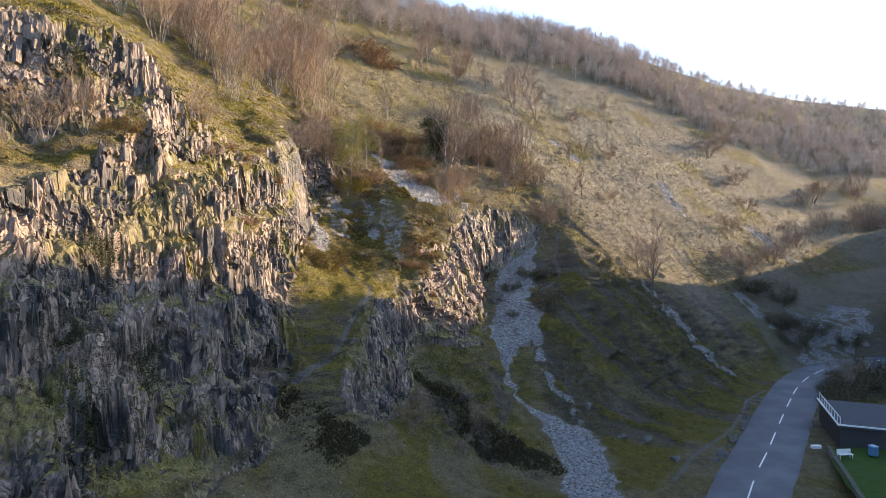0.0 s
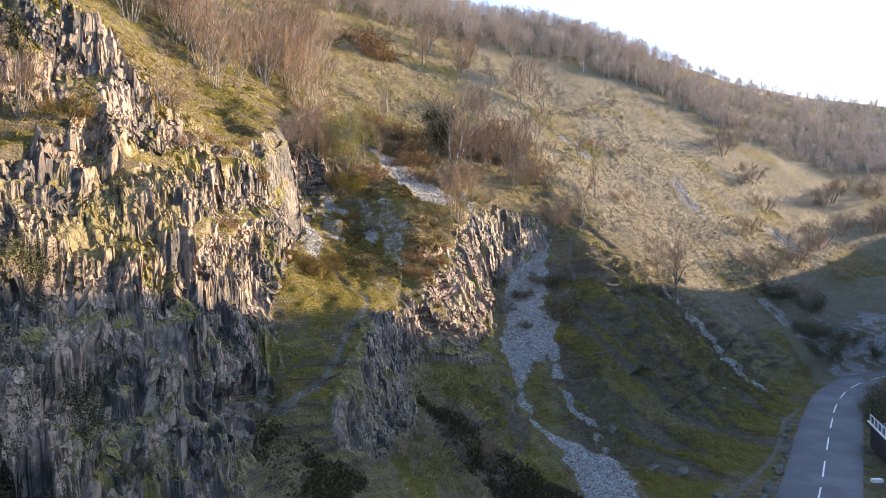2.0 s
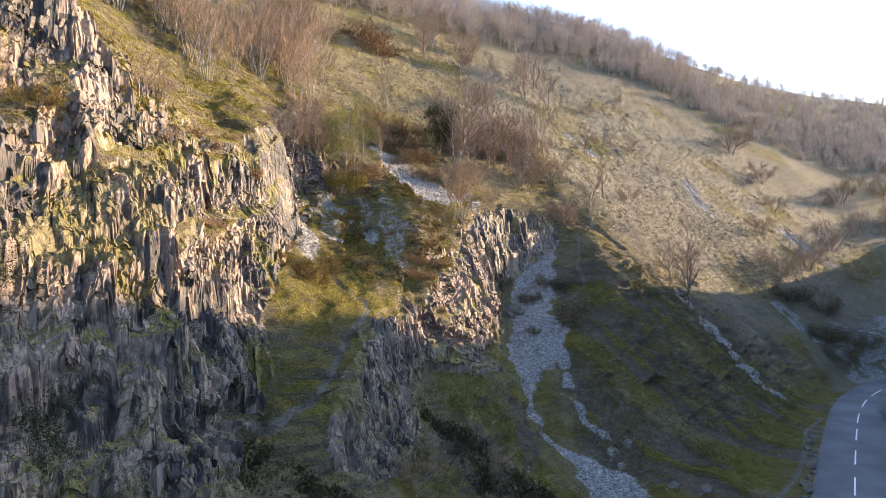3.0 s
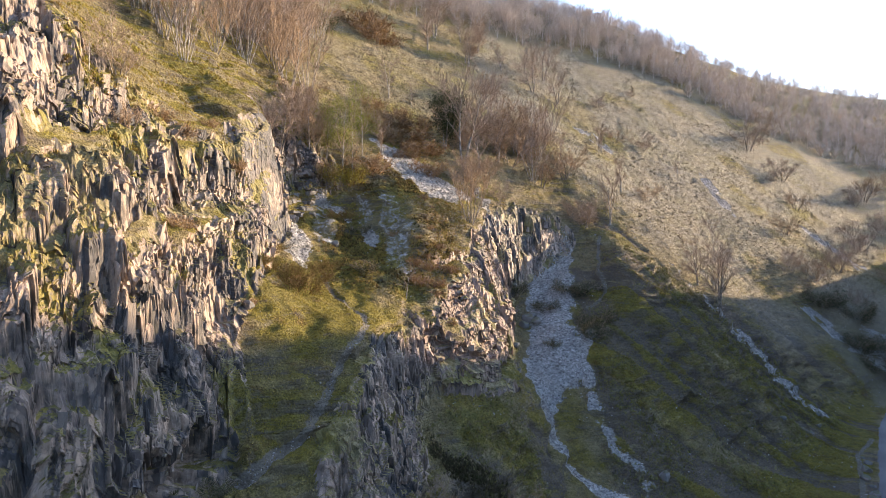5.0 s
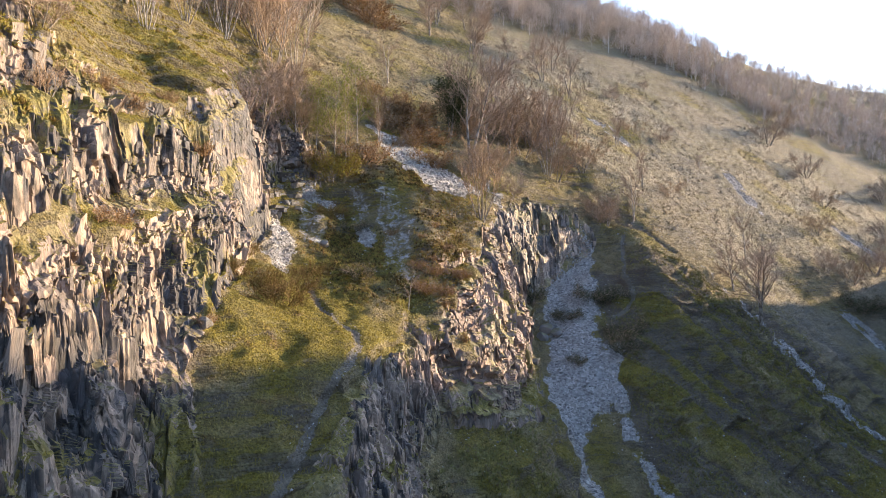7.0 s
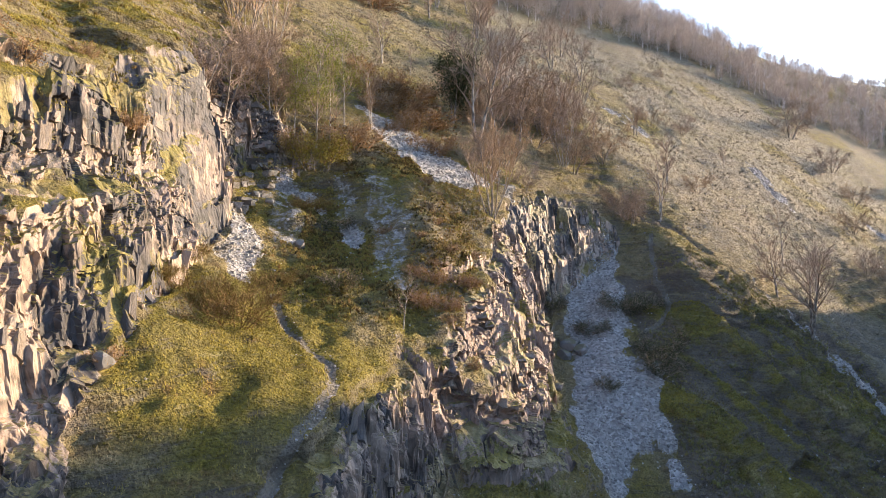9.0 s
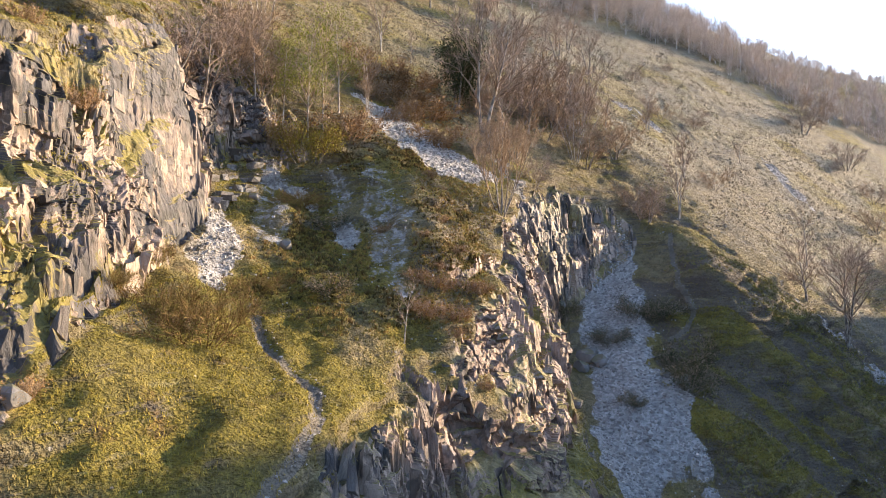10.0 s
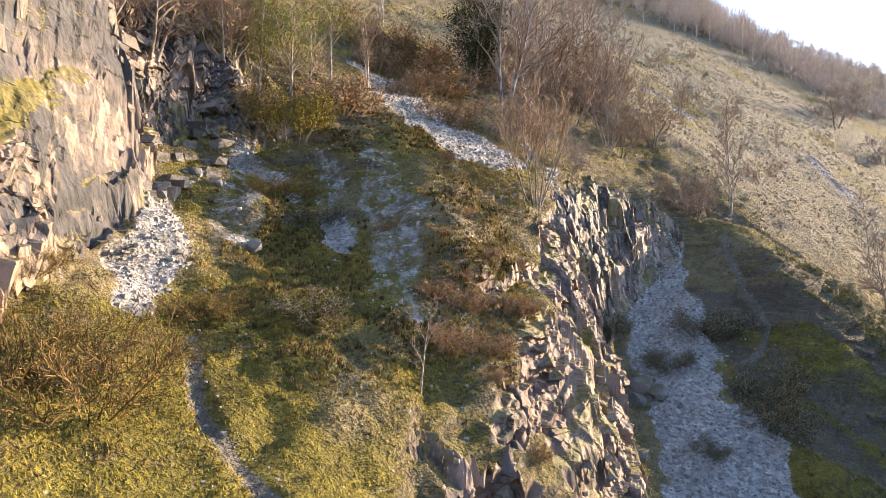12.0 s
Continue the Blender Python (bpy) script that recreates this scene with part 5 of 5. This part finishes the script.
def far_woods():
    rng = np.random.default_rng(8)
    n = 3300
    x = rng.uniform(-110, 250, n)
    y = np.interp(x, *np.array(WOOD_EDGE).T) + rng.gamma(1.6, 22, n)
    keep = y < 330
    x, y = x[keep], y[keep]
    z = bare_height(x, y)
    size = rng.uniform(3.6, 8.5, len(x)) * (1 - 0.2 * (x > 90))
    segs, fans = [], []
    for px, py, pz, h in zip(x, y, z, size):
        foot = np.array([px, py, pz - 0.3])
        tip = foot + np.array([rng.normal(0, 0.3), rng.normal(0, 0.3), h * 0.85])
        segs.append((foot, tip, 0.10, 0.02))
        k = 100
        t = rng.uniform(0.12, 0.85, k)
        base = foot + (tip - foot) * t[:, None]
        a = rng.uniform(0, 2 * math.pi, k)
        reach = h * rng.uniform(0.25, 0.62, k) * (1.1 - 0.65 * t)
        end = base + np.stack([np.cos(a) * reach, np.sin(a) * reach, reach * rng.uniform(0.0, 0.9, k)], -1)
        wide = np.stack([-np.sin(a), np.cos(a), np.zeros(k)], -1) * 0.055
        fans.append(np.stack([base + (end - base) * 0.25 - wide, base + (end - base) * 0.25 + wide, end], axis=1))
    v, f = tubes(segs, 3)
    tri = np.concatenate(fans).reshape(-1, 3)
    verts = np.concatenate([v, tri]).tolist()
    faces = f.tolist() + (np.arange(len(tri)).reshape(-1, 3) + len(v)).tolist()
    return tagged(new("far_woods", mesh_from("far_woods", verts, faces, TWIG_HAZED)), "bare grey-brown woods along the hill's skyline", "woods", kind="stuff")


far_woods()


# ---------- turf blades, dead stalks, stones ----------
def blades_skin():
    n = Nodes("turf_blades", 0.9, 0.1)
    r = n.island()
    patch = n.noise(0.11, 5, rough=0.65)
    straw = n.mix(r, (0.19, 0.15, 0.08), (0.30, 0.24, 0.13))
    green = n.mix(r, (0.16, 0.13, 0.026), (0.26, 0.205, 0.038))
    k = n.math("ADD", n.span(patch, 0.40, 0.62), n.math("SUBTRACT", n.math("MULTIPLY", n.attr("lush"), 1.5), 0.65), True)
    return n.done(n.mix(k, straw, green))


def pick_places(rng, weight, count):
    w = (weight / weight.sum()).ravel()
    i = rng.choice(w.size, count, p=w)
    dx = rng.uniform(-0.5, 0.5, (2, count))
    r, c = np.unravel_index(i, weight.shape)
    r2, c2 = np.clip(r + 1, 0, weight.shape[0] - 1), np.clip(c + 1, 0, weight.shape[1] - 1)
    p = np.stack([VX[r, c], VY[r, c], VZ[r, c]], -1)
    q = np.stack([VX[r, c2], VY[r, c2], VZ[r, c2]], -1)
    s = np.stack([VX[r2, c], VY[r2, c], VZ[r2, c]], -1)
    return p + (q - p) * np.abs(dx[0])[:, None] * 2 + (s - p) * np.abs(dx[1])[:, None] * 2 - (q - p) * 0, VN[r, c], GREEN[r, c]


def cell_area():
    du = np.stack([np.gradient(a, axis=1) for a in (VX, VY, VZ)], -1)
    dv = np.stack([np.gradient(a, axis=0) for a in (VX, VY, VZ)], -1)
    return np.linalg.norm(np.cross(du, dv), axis=-1)


AREA = cell_area()
CLEAR = (along(ROAD, GX, GY)[0] > 3.6)


def turf_blades():
    rng = np.random.default_rng(21)
    zone = ((GX > -34) & (GX < 46) & (GY > 42) & (GY < 122) & CLEAR)
    reach = np.clip(1.4 - np.hypot(GX - 2, GY - 72) / 60, 0.3, 1)
    w = AREA * zone * reach * np.clip(1 - ROCKY * (1.25 - MOSS), 0.02, 1) * np.clip(1 - SCREE * 1.2, 0, 1) * (1 - TREAD) * (1 - 0.7 * HEATH) * np.clip(VN[..., 2] * 1.6 - 0.35, 0, 1)
    count = 190000
    p, nrm, green = pick_places(rng, w, count)
    tall = rng.uniform(0.04, 0.12, count)
    k = 3
    a = rng.uniform(0, 2 * math.pi, (count, k))
    lean = rng.uniform(0.2, 0.9, (count, k)) * tall[:, None]
    root = p[:, None] + np.stack([np.cos(a) * 0.10, np.sin(a) * 0.10, np.full(a.shape, -0.04)], -1)
    tip = p[:, None] + np.stack([np.cos(a) * lean, np.sin(a) * lean - 0.0, tall[:, None] * rng.uniform(0.6, 1.1, a.shape)], -1)
    wide = np.stack([-np.sin(a), np.cos(a), np.zeros(a.shape)], -1) * 0.016
    v = np.stack([root - wide, root + wide, tip], axis=2).reshape(-1, 3)
    me = bpy.data.meshes.new("turf_blades")
    me.vertices.add(len(v))
    me.vertices.foreach_set("co", v.astype(np.float32).ravel())
    me.loops.add(len(v))
    me.loops.foreach_set("vertex_index", np.arange(len(v), dtype=np.int32))
    me.polygons.add(len(v) // 3)
    me.polygons.foreach_set("loop_start", np.arange(0, len(v), 3, dtype=np.int32))
    me.update(calc_edges=True)
    me.attributes.new("lush", "FLOAT", "POINT").data.foreach_set("value", np.repeat(green, k * 3).astype(np.float32))
    me.materials.append(blades_skin())
    tagged(new("grass", me), "tussocks of straw and green grass on the slopes", "grass", kind="stuff")


turf_blades()


def stone_skin():
    n = Nodes("loose_stone", 0.85, 0.25)
    col = n.mix(n.island(), (0.14, 0.134, 0.130), (0.39, 0.375, 0.36))
    col = n.mix(n.span(n.noise(6, 4), 0.45, 0.7, 0, 0.4), col, (0.14, 0.12, 0.10))
    return n.done(col)


STONE = stone_skin()


def angular(rng, count):
    """Corners of broken stones, about one across."""
    base = np.array([(sx, sy, sz) for sx in (-1, 1) for sy in (-1, 1) for sz in (-1, 1)], float) * 0.5
    return base[None] * rng.uniform(0.45, 1.1, (count, 8, 3)) * rng.uniform(0.6, 1.3, (count, 1, 3))


BOX_FACES = np.array([(0, 1, 3, 2), (4, 6, 7, 5), (0, 4, 5, 1), (2, 3, 7, 6), (0, 2, 6, 4), (1, 5, 7, 3)])


def strewn(name, label, weight, count, low, high, seed):
    rng = np.random.default_rng(seed)
    p, nrm, _ = pick_places(rng, weight, count)
    size = low + (high - low) * rng.random(count) ** 3
    c = angular(rng, count) * size[:, None, None]
    a = rng.uniform(0, 2 * math.pi, count)
    ca, sa = np.cos(a)[:, None], np.sin(a)[:, None]
    x, y = c[..., 0] * ca - c[..., 1] * sa, c[..., 0] * sa + c[..., 1] * ca
    v = np.stack([x, y, c[..., 2] * 0.75], -1) + (p + nrm * 0.08 * size[:, None])[:, None]
    f = (BOX_FACES[None] + (np.arange(count) * 8)[:, None, None]).reshape(-1, 4)
    tagged(new(name, mesh_from(name, v.reshape(-1, 3), f, STONE)), label, "stones", kind="stuff")


view = (GX > -34) & (GX < 90) & (GY > 42) & (GY < 155) & CLEAR
strewn("scree_stones", "grey broken stones of the scree and gully", AREA * view * (SCREE > 0.5), 26000, 0.04, 0.26, 31)
strewn("loose_stones", "pale loose stones lying about on the turf", AREA * view * (ROCKY < 0.3) * (SCREE < 0.4) * smooth(0.0, 0.5, fbm(GX / 12, GY / 12, GZ / 12, 2, 90)) * np.where((GX < -4) & (GY < 76), 0.15, 1.0) + AREA * view * 7 * cover(STONY, GX, GY), 5200, 0.04, 0.22, 32)
strewn("trail_stones", "small stones trodden into the trail", AREA * view * (TREAD > 0.5), 900, 0.04, 0.13, 33)


# ---------- slabs and blocks of the cliffs ----------
def slab_skin(name, pick):
    """Broken limestone: each slab its own tone, stained and streaked."""
    n = Nodes(name, 0.85, 0.2)
    r = n.island() if pick == "island" else n.chance()
    streak = n.noise(1.0, 7, n.scaled(2.0, 2.0, 0.45), 0.7, 0.8)
    fine = n.noise(7.0, 7, n.scaled(1, 1, 0.5), 0.75)
    col = n.mix(n.span(r, 0.0, 0.75), (0.13, 0.115, 0.11), (0.31, 0.25, 0.20))
    col = n.mix(n.span(r, 0.86, 0.9, 0, 0.7), col, (0.32, 0.235, 0.19))
    col = n.mix(n.span(streak, 0.36, 0.54, 0.7, 0.0), col, (0.17, 0.155, 0.14))
    col = n.mix(n.span(n.noise(0.22, 4), 0.5, 0.66, 0, 0.45), col, (0.30, 0.28, 0.27))
    col = n.mix(n.span(fine, 0.30, 0.52, 0.55, 0.0), col, (0.12, 0.11, 0.10))
    turf = n.span(n.math("ADD", n.up(), n.math("SUBTRACT", n.noise(1.6, 5), 0.5)), 0.55, 0.75)
    col = n.mix(turf, col, n.mix(fine, (0.07, 0.065, 0.022), (0.24, 0.20, 0.055)))
    return n.done(col, n.bump(fine, 0.9, 0.10, n.bump(streak, 0.7, 0.25)))


SLAB_ROCK, BLOCK_ROCK = slab_skin("slab_limestone", "island"), slab_skin("block_limestone", "chance")


def slab_corners(rng, count):
    """Tall wedges, about one high, their tops cut on the slant and their foot narrowed."""
    c = np.array([(sx, sy, sz) for sx in (-1, 1) for sy in (-1, 1) for sz in (-1, 1)], float) * 0.5
    v = np.repeat(c[None], count, axis=0)
    top = v[..., 2] > 0
    v[..., :2] *= np.where(top, rng.uniform(0.5, 1.0, (count, 1)), rng.uniform(0.65, 1.15, (count, 1)))[..., None]
    v += rng.uniform(-0.2, 0.2, v.shape)
    v[..., 2] += np.where(top, 0.35 * rng.uniform(-1, 1, (count, 1)) * v[..., 1] + 0.25 * rng.uniform(-1, 1, (count, 1)) * v[..., 0], 0)
    return v


def face_places(rng, number, count):
    w = AREA * (OWNER == number) * (ROCKY > 0.9) * np.clip(1.3 - 1.5 * MOSS, 0.03, 1) * np.clip(1.15 - VN[..., 2], 0.1, 1)
    i = rng.choice(w.size, count, p=(w / w.sum()).ravel())
    r, c = np.unravel_index(i, w.shape)
    p = np.stack([VX[r, c], VY[r, c], VZ[r, c]], -1) + rng.uniform(-0.12, 0.12, (count, 3))
    n = 0.6 * GN[r, c] + 0.4 * VN[r, c]
    n /= np.linalg.norm(n, axis=1, keepdims=True) + 1e-9
    return p, n


# size classes for each cliff: how many, and their width and height in metres
SLABS = {
    "cliff_west": [(110, 0.4, 0.9, 0.8, 1.6), (150, 0.2, 0.5, 0.4, 1.1), (1500, 0.08, 0.25, 0.15, 0.5)],
    "cliff_crag": [(24, 0.4, 0.8, 0.8, 1.5), (60, 0.2, 0.4, 0.4, 0.9), (120, 0.08, 0.24, 0.2, 0.5)],
    "cliff_recess": [(36, 0.8, 1.5, 0.3, 0.6), (110, 0.4, 0.9, 0.2, 0.4), (200, 0.1, 0.3, 0.1, 0.3)],
    "cliff_buttress": [(24, 0.3, 0.6, 0.6, 1.2), (70, 0.2, 0.4, 0.4, 0.8), (160, 0.08, 0.22, 0.15, 0.4)],
    "cliff_nose": [(30, 0.6, 1.2, 0.3, 0.6), (80, 0.3, 0.7, 0.2, 0.45), (320, 0.1, 0.3, 0.08, 0.22)],
    "cliff_back": [(20, 0.4, 0.8, 0.8, 1.6), (50, 0.2, 0.4, 0.4, 0.9), (100, 0.08, 0.24, 0.15, 0.5)],
}


def slab_frames(rng, p, n, wide, tall, deep):
    """Place, axes and size of slabs that stand against a face and lean along it."""
    count = len(p)
    up = np.array([[0.0, LEAN, 1.0]]) + rng.normal(0, 0.07, (count, 3))
    up /= np.linalg.norm(up, axis=1, keepdims=True)
    yaw = JOINT + rng.normal(0, 0.16, count)
    front = np.stack([np.cos(yaw), np.sin(yaw), rng.normal(0, 0.06, count)], -1)
    side = np.cross(up, front)
    side /= np.linalg.norm(side, axis=1, keepdims=True)
    front = np.cross(side, up)
    at = p - front * (deep * 0.5 + rng.uniform(0.0, 0.30, count))[:, None]
    return at, front * deep[:, None], side * wide[:, None], up * tall[:, None]


def build_slabs():
    rng = np.random.default_rng(44)
    shared = []
    for i in range(10):
        me = mesh_from("slab", slab_corners(np.random.default_rng(700 + i), 1)[0], BOX_FACES, BLOCK_ROCK)
        shared.append(me)
    for number, (name, *_) in enumerate(CLIFFS):
        verts, faces, done = [], [], 0
        for level, (count, w0, w1, h0, h1) in enumerate(SLABS[name]):
            p, n = face_places(rng, number, count)
            wide, tall = rng.uniform(w0, w1, count), rng.uniform(h0, h1, count)
            at, a, b, c = slab_frames(rng, p, n, wide, tall, wide * rng.uniform(0.6, 1.1, count))
            single = min(count, {0: 120, 1: 150, 2: 0}[level])
            order = np.argsort(np.hypot(p[:, 0] + 4, p[:, 1] - 58))
            for k in order[:single]:
                ob = new("slab", shared[rng.integers(0, len(shared))])
                ob.parent = CLIFF_OBJECTS[name]
                m = Matrix.Identity(4)
                for col, vec in enumerate((a[k], b[k], c[k], at[k])):
                    m[0][col], m[1][col], m[2][col] = vec
                ob.matrix_basis = m
            rest = order[single:]
            v = slab_corners(rng, len(rest))
            v = at[rest][:, None] + v[..., 0:1] * a[rest][:, None] + v[..., 1:2] * b[rest][:, None] + v[..., 2:3] * c[rest][:, None]
            verts.append(v.reshape(-1, 3))
            faces.append((BOX_FACES[None] + (done + np.arange(len(rest)) * 8)[:, None, None]).reshape(-1, 4))
            done += len(rest) * 8
        ob = new("broken_rock", mesh_from("broken_rock", np.concatenate(verts), np.concatenate(faces), SLAB_ROCK))
        ob.parent = CLIFF_OBJECTS[name]
        tagged(ob, kind="stuff")


build_slabs()


# ---------- bedded rock steps at the old quarry's foot ----------
def step_skin():
    n = Nodes("shaded_limestone", 0.8, 0.3)
    fine = n.noise(5.0, 7, rough=0.75)
    # the ledges' shade is put into the colour: limestone darker than the cliffs
    col = n.mix(n.chance(), (0.10, 0.095, 0.09), (0.27, 0.25, 0.23))
    col = n.mix(n.span(fine, 0.4, 0.6, 0.6, 0), col, (0.06, 0.055, 0.05))
    return n.done(col, n.bump(fine, 0.9, 0.1))


STEP_ROCK = step_skin()


def rock_steps():
    rng = np.random.default_rng(77)
    steps = new("rock_outcrop")
    steps.location = (-17.8, 83, float(bare_height(np.array([-17.8]), np.array([83.0]))[0]))
    tagged(steps, "bedded rock ledges darkened for shade, stepping up from the scree", "rock")
    base = np.array(steps.location)
    for i in range(34):
        along_bed, out_bed = rng.uniform(0, 1), rng.uniform(-0.9, 1.4)
        x, y = -18.3 + 1.2 * along_bed + out_bed * 0.8, 79.8 + 7.4 * along_bed - out_bed * 0.5
        z = float(bare_height(np.array([x]), np.array([y]))[0])
        size = np.array([rng.uniform(0.5, 1.3), rng.uniform(0.5, 1.1), rng.uniform(0.3, 0.6)])
        c = np.array([(sx, sy, sz) for sx in (-1, 1) for sy in (-1, 1) for sz in (-1, 1)], float) * 0.5
        c = c * (1 + rng.uniform(-0.5, 0.25, c.shape)) * size
        a = rng.uniform(0, 3)
        v = np.stack([c[:, 0] * math.cos(a) - c[:, 1] * math.sin(a), c[:, 0] * math.sin(a) + c[:, 1] * math.cos(a), c[:, 2]], -1)
        ob = new("block", mesh_from("block", v + (np.array([x, y, z + rng.uniform(-0.25, 0.05)]) - base), BOX_FACES, STEP_ROCK))
        ob.parent = steps


rock_steps()


# ---------- ivy on the shaded rock ----------
def ivy(x, y, z, wide, tall, seed):
    rng = np.random.default_rng(seed)
    zone = (np.abs(VY - y) < wide) & (np.abs(VZ - z) < tall) & (np.abs(VX - x) < 7) & (ROCKY > 0.4)
    w = AREA * zone * np.exp(-((VY - y) / wide * 1.4) ** 2 - ((VZ - z) / tall * 1.4) ** 2)
    p, n, _ = pick_places(rng, w, 60)
    v, f = leaves_at(rng, p + n * 0.05, 5000, 0.06, 0.30)
    c = v.mean(0)
    ob = new("ivy", mesh_from("ivy", v - c, f, LEAF_DARK))
    ob.location = c
    tagged(ob, "dark green ivy hanging on the shaded cliff", "ivy", kind="")


for k, spot in enumerate([(-24, 36, 14, 2.6, 3.0), (-22, 40, 11.5, 1.8, 2.4), (-21, 34, 9.5, 2.4, 2.2), (-25, 41, 19, 2.0, 1.6), (-29, 48.4, 34, 1.1, 1.6)]):
    ivy(*spot, 800 + k)


# ---------- tufts of rough grass on the nearer banks ----------
def tufts(name, label, lines, count, least, most, tones, seed):
    """Tufts of bent blades strewn along lines of (x, y, width), each tuft of one tone."""
    rng = np.random.default_rng(seed)
    zone = cover(lines, GX + WOBBLE, GY) * (SCREE < 0.4) * (TREAD < 0.3) * CLEAR * np.clip(1 - ROCKY * (1.2 - MOSS), 0.03, 1)
    patchy = 0.15 + smooth(-0.3, 0.5, fbm(GX / 2.2, GY / 2.2, GZ / 2.2, 3, seed))
    p, nrm, _ = pick_places(rng, AREA * zone * patchy, count)
    size = rng.uniform(least, most, (count, 1)) * (0.7 + 0.6 * rng.random((count, 1)) ** 3)
    k = 16
    a = rng.uniform(0, 2 * math.pi, (count, k))
    spread = rng.uniform(0.15, 0.95, (count, k))
    flat = np.stack([np.cos(a), np.sin(a), np.zeros(a.shape)], -1)
    base = p[:, None] + flat * (size * spread * 0.45)[..., None] - nrm[:, None] * 0.03
    tip = p[:, None] + flat * (size * spread * 1.05)[..., None] + np.array([0, 0, 1.0]) * (size * (1.15 - 0.8 * spread) * rng.uniform(0.5, 1.0, a.shape))[..., None]
    wide = np.stack([-np.sin(a), np.cos(a), np.zeros(a.shape)], -1) * (size * 0.10)[..., None]
    v = np.stack([base - wide, base + wide, tip], axis=2).reshape(-1, 3)
    me = mesh_from(name, v, np.arange(len(v)).reshape(-1, 3), None)
    me.attributes.new("tint", "FLOAT", "POINT").data.foreach_set("value", np.repeat(rng.random(count), k * 3).astype(np.float32))
    n = Nodes(name, 0.95, 0.08)
    t = n.attr("tint")
    col = n.mix(n.span(t, 0.0, 0.55), tones[0], tones[1])
    col = n.mix(n.span(t, 0.62, 0.75), col, tones[2])
    col = n.mix(n.math("MULTIPLY", n.island(), 0.45), col, tones[3])
    me.materials.append(n.done(col))
    tagged(new(name, me), label, "grass", kind="stuff")


tufts("bank_tufts", "rough green, rust and straw tufts on the quarry bank", [[(-14, 86, 4), (-11, 80, 5), (-8, 75, 4)], [(-4, 92, 4), (-4, 84, 4), (-4, 77, 3)], [(-10, 92, 5)] * 2], 13000, 0.08, 0.24, ((0.085, 0.085, 0.02), (0.30, 0.25, 0.055), (0.28, 0.165, 0.06), (0.42, 0.33, 0.16)), 71)
tufts("ledge_tufts", "short yellow-green tufts on the grass ledge", [[(-10, 57, 4), (-11, 62, 5), (-11.5, 68, 5), (-9, 71, 4)]], 2600, 0.05, 0.13, ((0.10, 0.094, 0.02), (0.20, 0.17, 0.035), (0.12, 0.085, 0.03), (0.20, 0.165, 0.045)), 72)
tufts("brow_tufts", "straw and green tufts along the cliff's brow", [[(-33, 46, 6), (-26, 56, 5), (-26, 66, 5), (-24, 76, 5), (-25, 86, 6), (-20, 95, 6)]], 5500, 0.12, 0.34, ((0.085, 0.083, 0.018), (0.25, 0.212, 0.042), (0.18, 0.115, 0.045), (0.29, 0.235, 0.085)), 73)
tufts("gully_tufts", "dark and green tufts on the banks of the gully", [[(0, 58, 4), (1, 64, 4), (3, 70, 3)], [(17, 70, 4), (18, 78, 5), (19, 86, 5), (17, 93, 3)], [(26, 78, 5), (26, 88, 5), (34, 88, 5)], [(22, 100, 4), (30, 98, 6), (42, 96, 6)]], 15000, 0.12, 0.34, ((0.085, 0.086, 0.03), (0.25, 0.235, 0.075), (0.18, 0.14, 0.085), (0.36, 0.315, 0.16)), 74)
tufts("hill_tufts", "grey-straw and heathery tufts on the open hillside", [[(16, 116, 10), (30, 130, 16), (60, 145, 26), (90, 160, 26)], [(20, 160, 24), (60, 180, 26)], [(-12, 112, 12), (-10, 135, 16)]], 16000, 0.14, 0.40, ((0.10, 0.088, 0.062), (0.25, 0.212, 0.15), (0.18, 0.14, 0.11), (0.29, 0.25, 0.185)), 75)
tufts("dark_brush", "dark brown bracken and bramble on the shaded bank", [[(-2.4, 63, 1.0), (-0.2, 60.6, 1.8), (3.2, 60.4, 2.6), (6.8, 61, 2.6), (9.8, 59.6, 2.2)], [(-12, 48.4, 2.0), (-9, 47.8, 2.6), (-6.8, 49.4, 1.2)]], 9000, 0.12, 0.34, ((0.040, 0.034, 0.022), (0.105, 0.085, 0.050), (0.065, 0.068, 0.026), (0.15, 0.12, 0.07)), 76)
tufts("bank_brush", "dark clumps of heather and bramble on the quarry bank", [[(-13, 84, 3), (-9.5, 79, 3.5), (-6.5, 76, 2.5)], [(-3, 86, 2.2), (-3.6, 80, 2.2)], [(-11.4, 74, 2), (-8, 73, 1.6)], [(-6, 92, 3), (-10, 90, 2)]], 2700, 0.14, 0.34, ((0.040, 0.036, 0.016), (0.10, 0.085, 0.034), (0.12, 0.070, 0.028), (0.12, 0.10, 0.05)), 77)
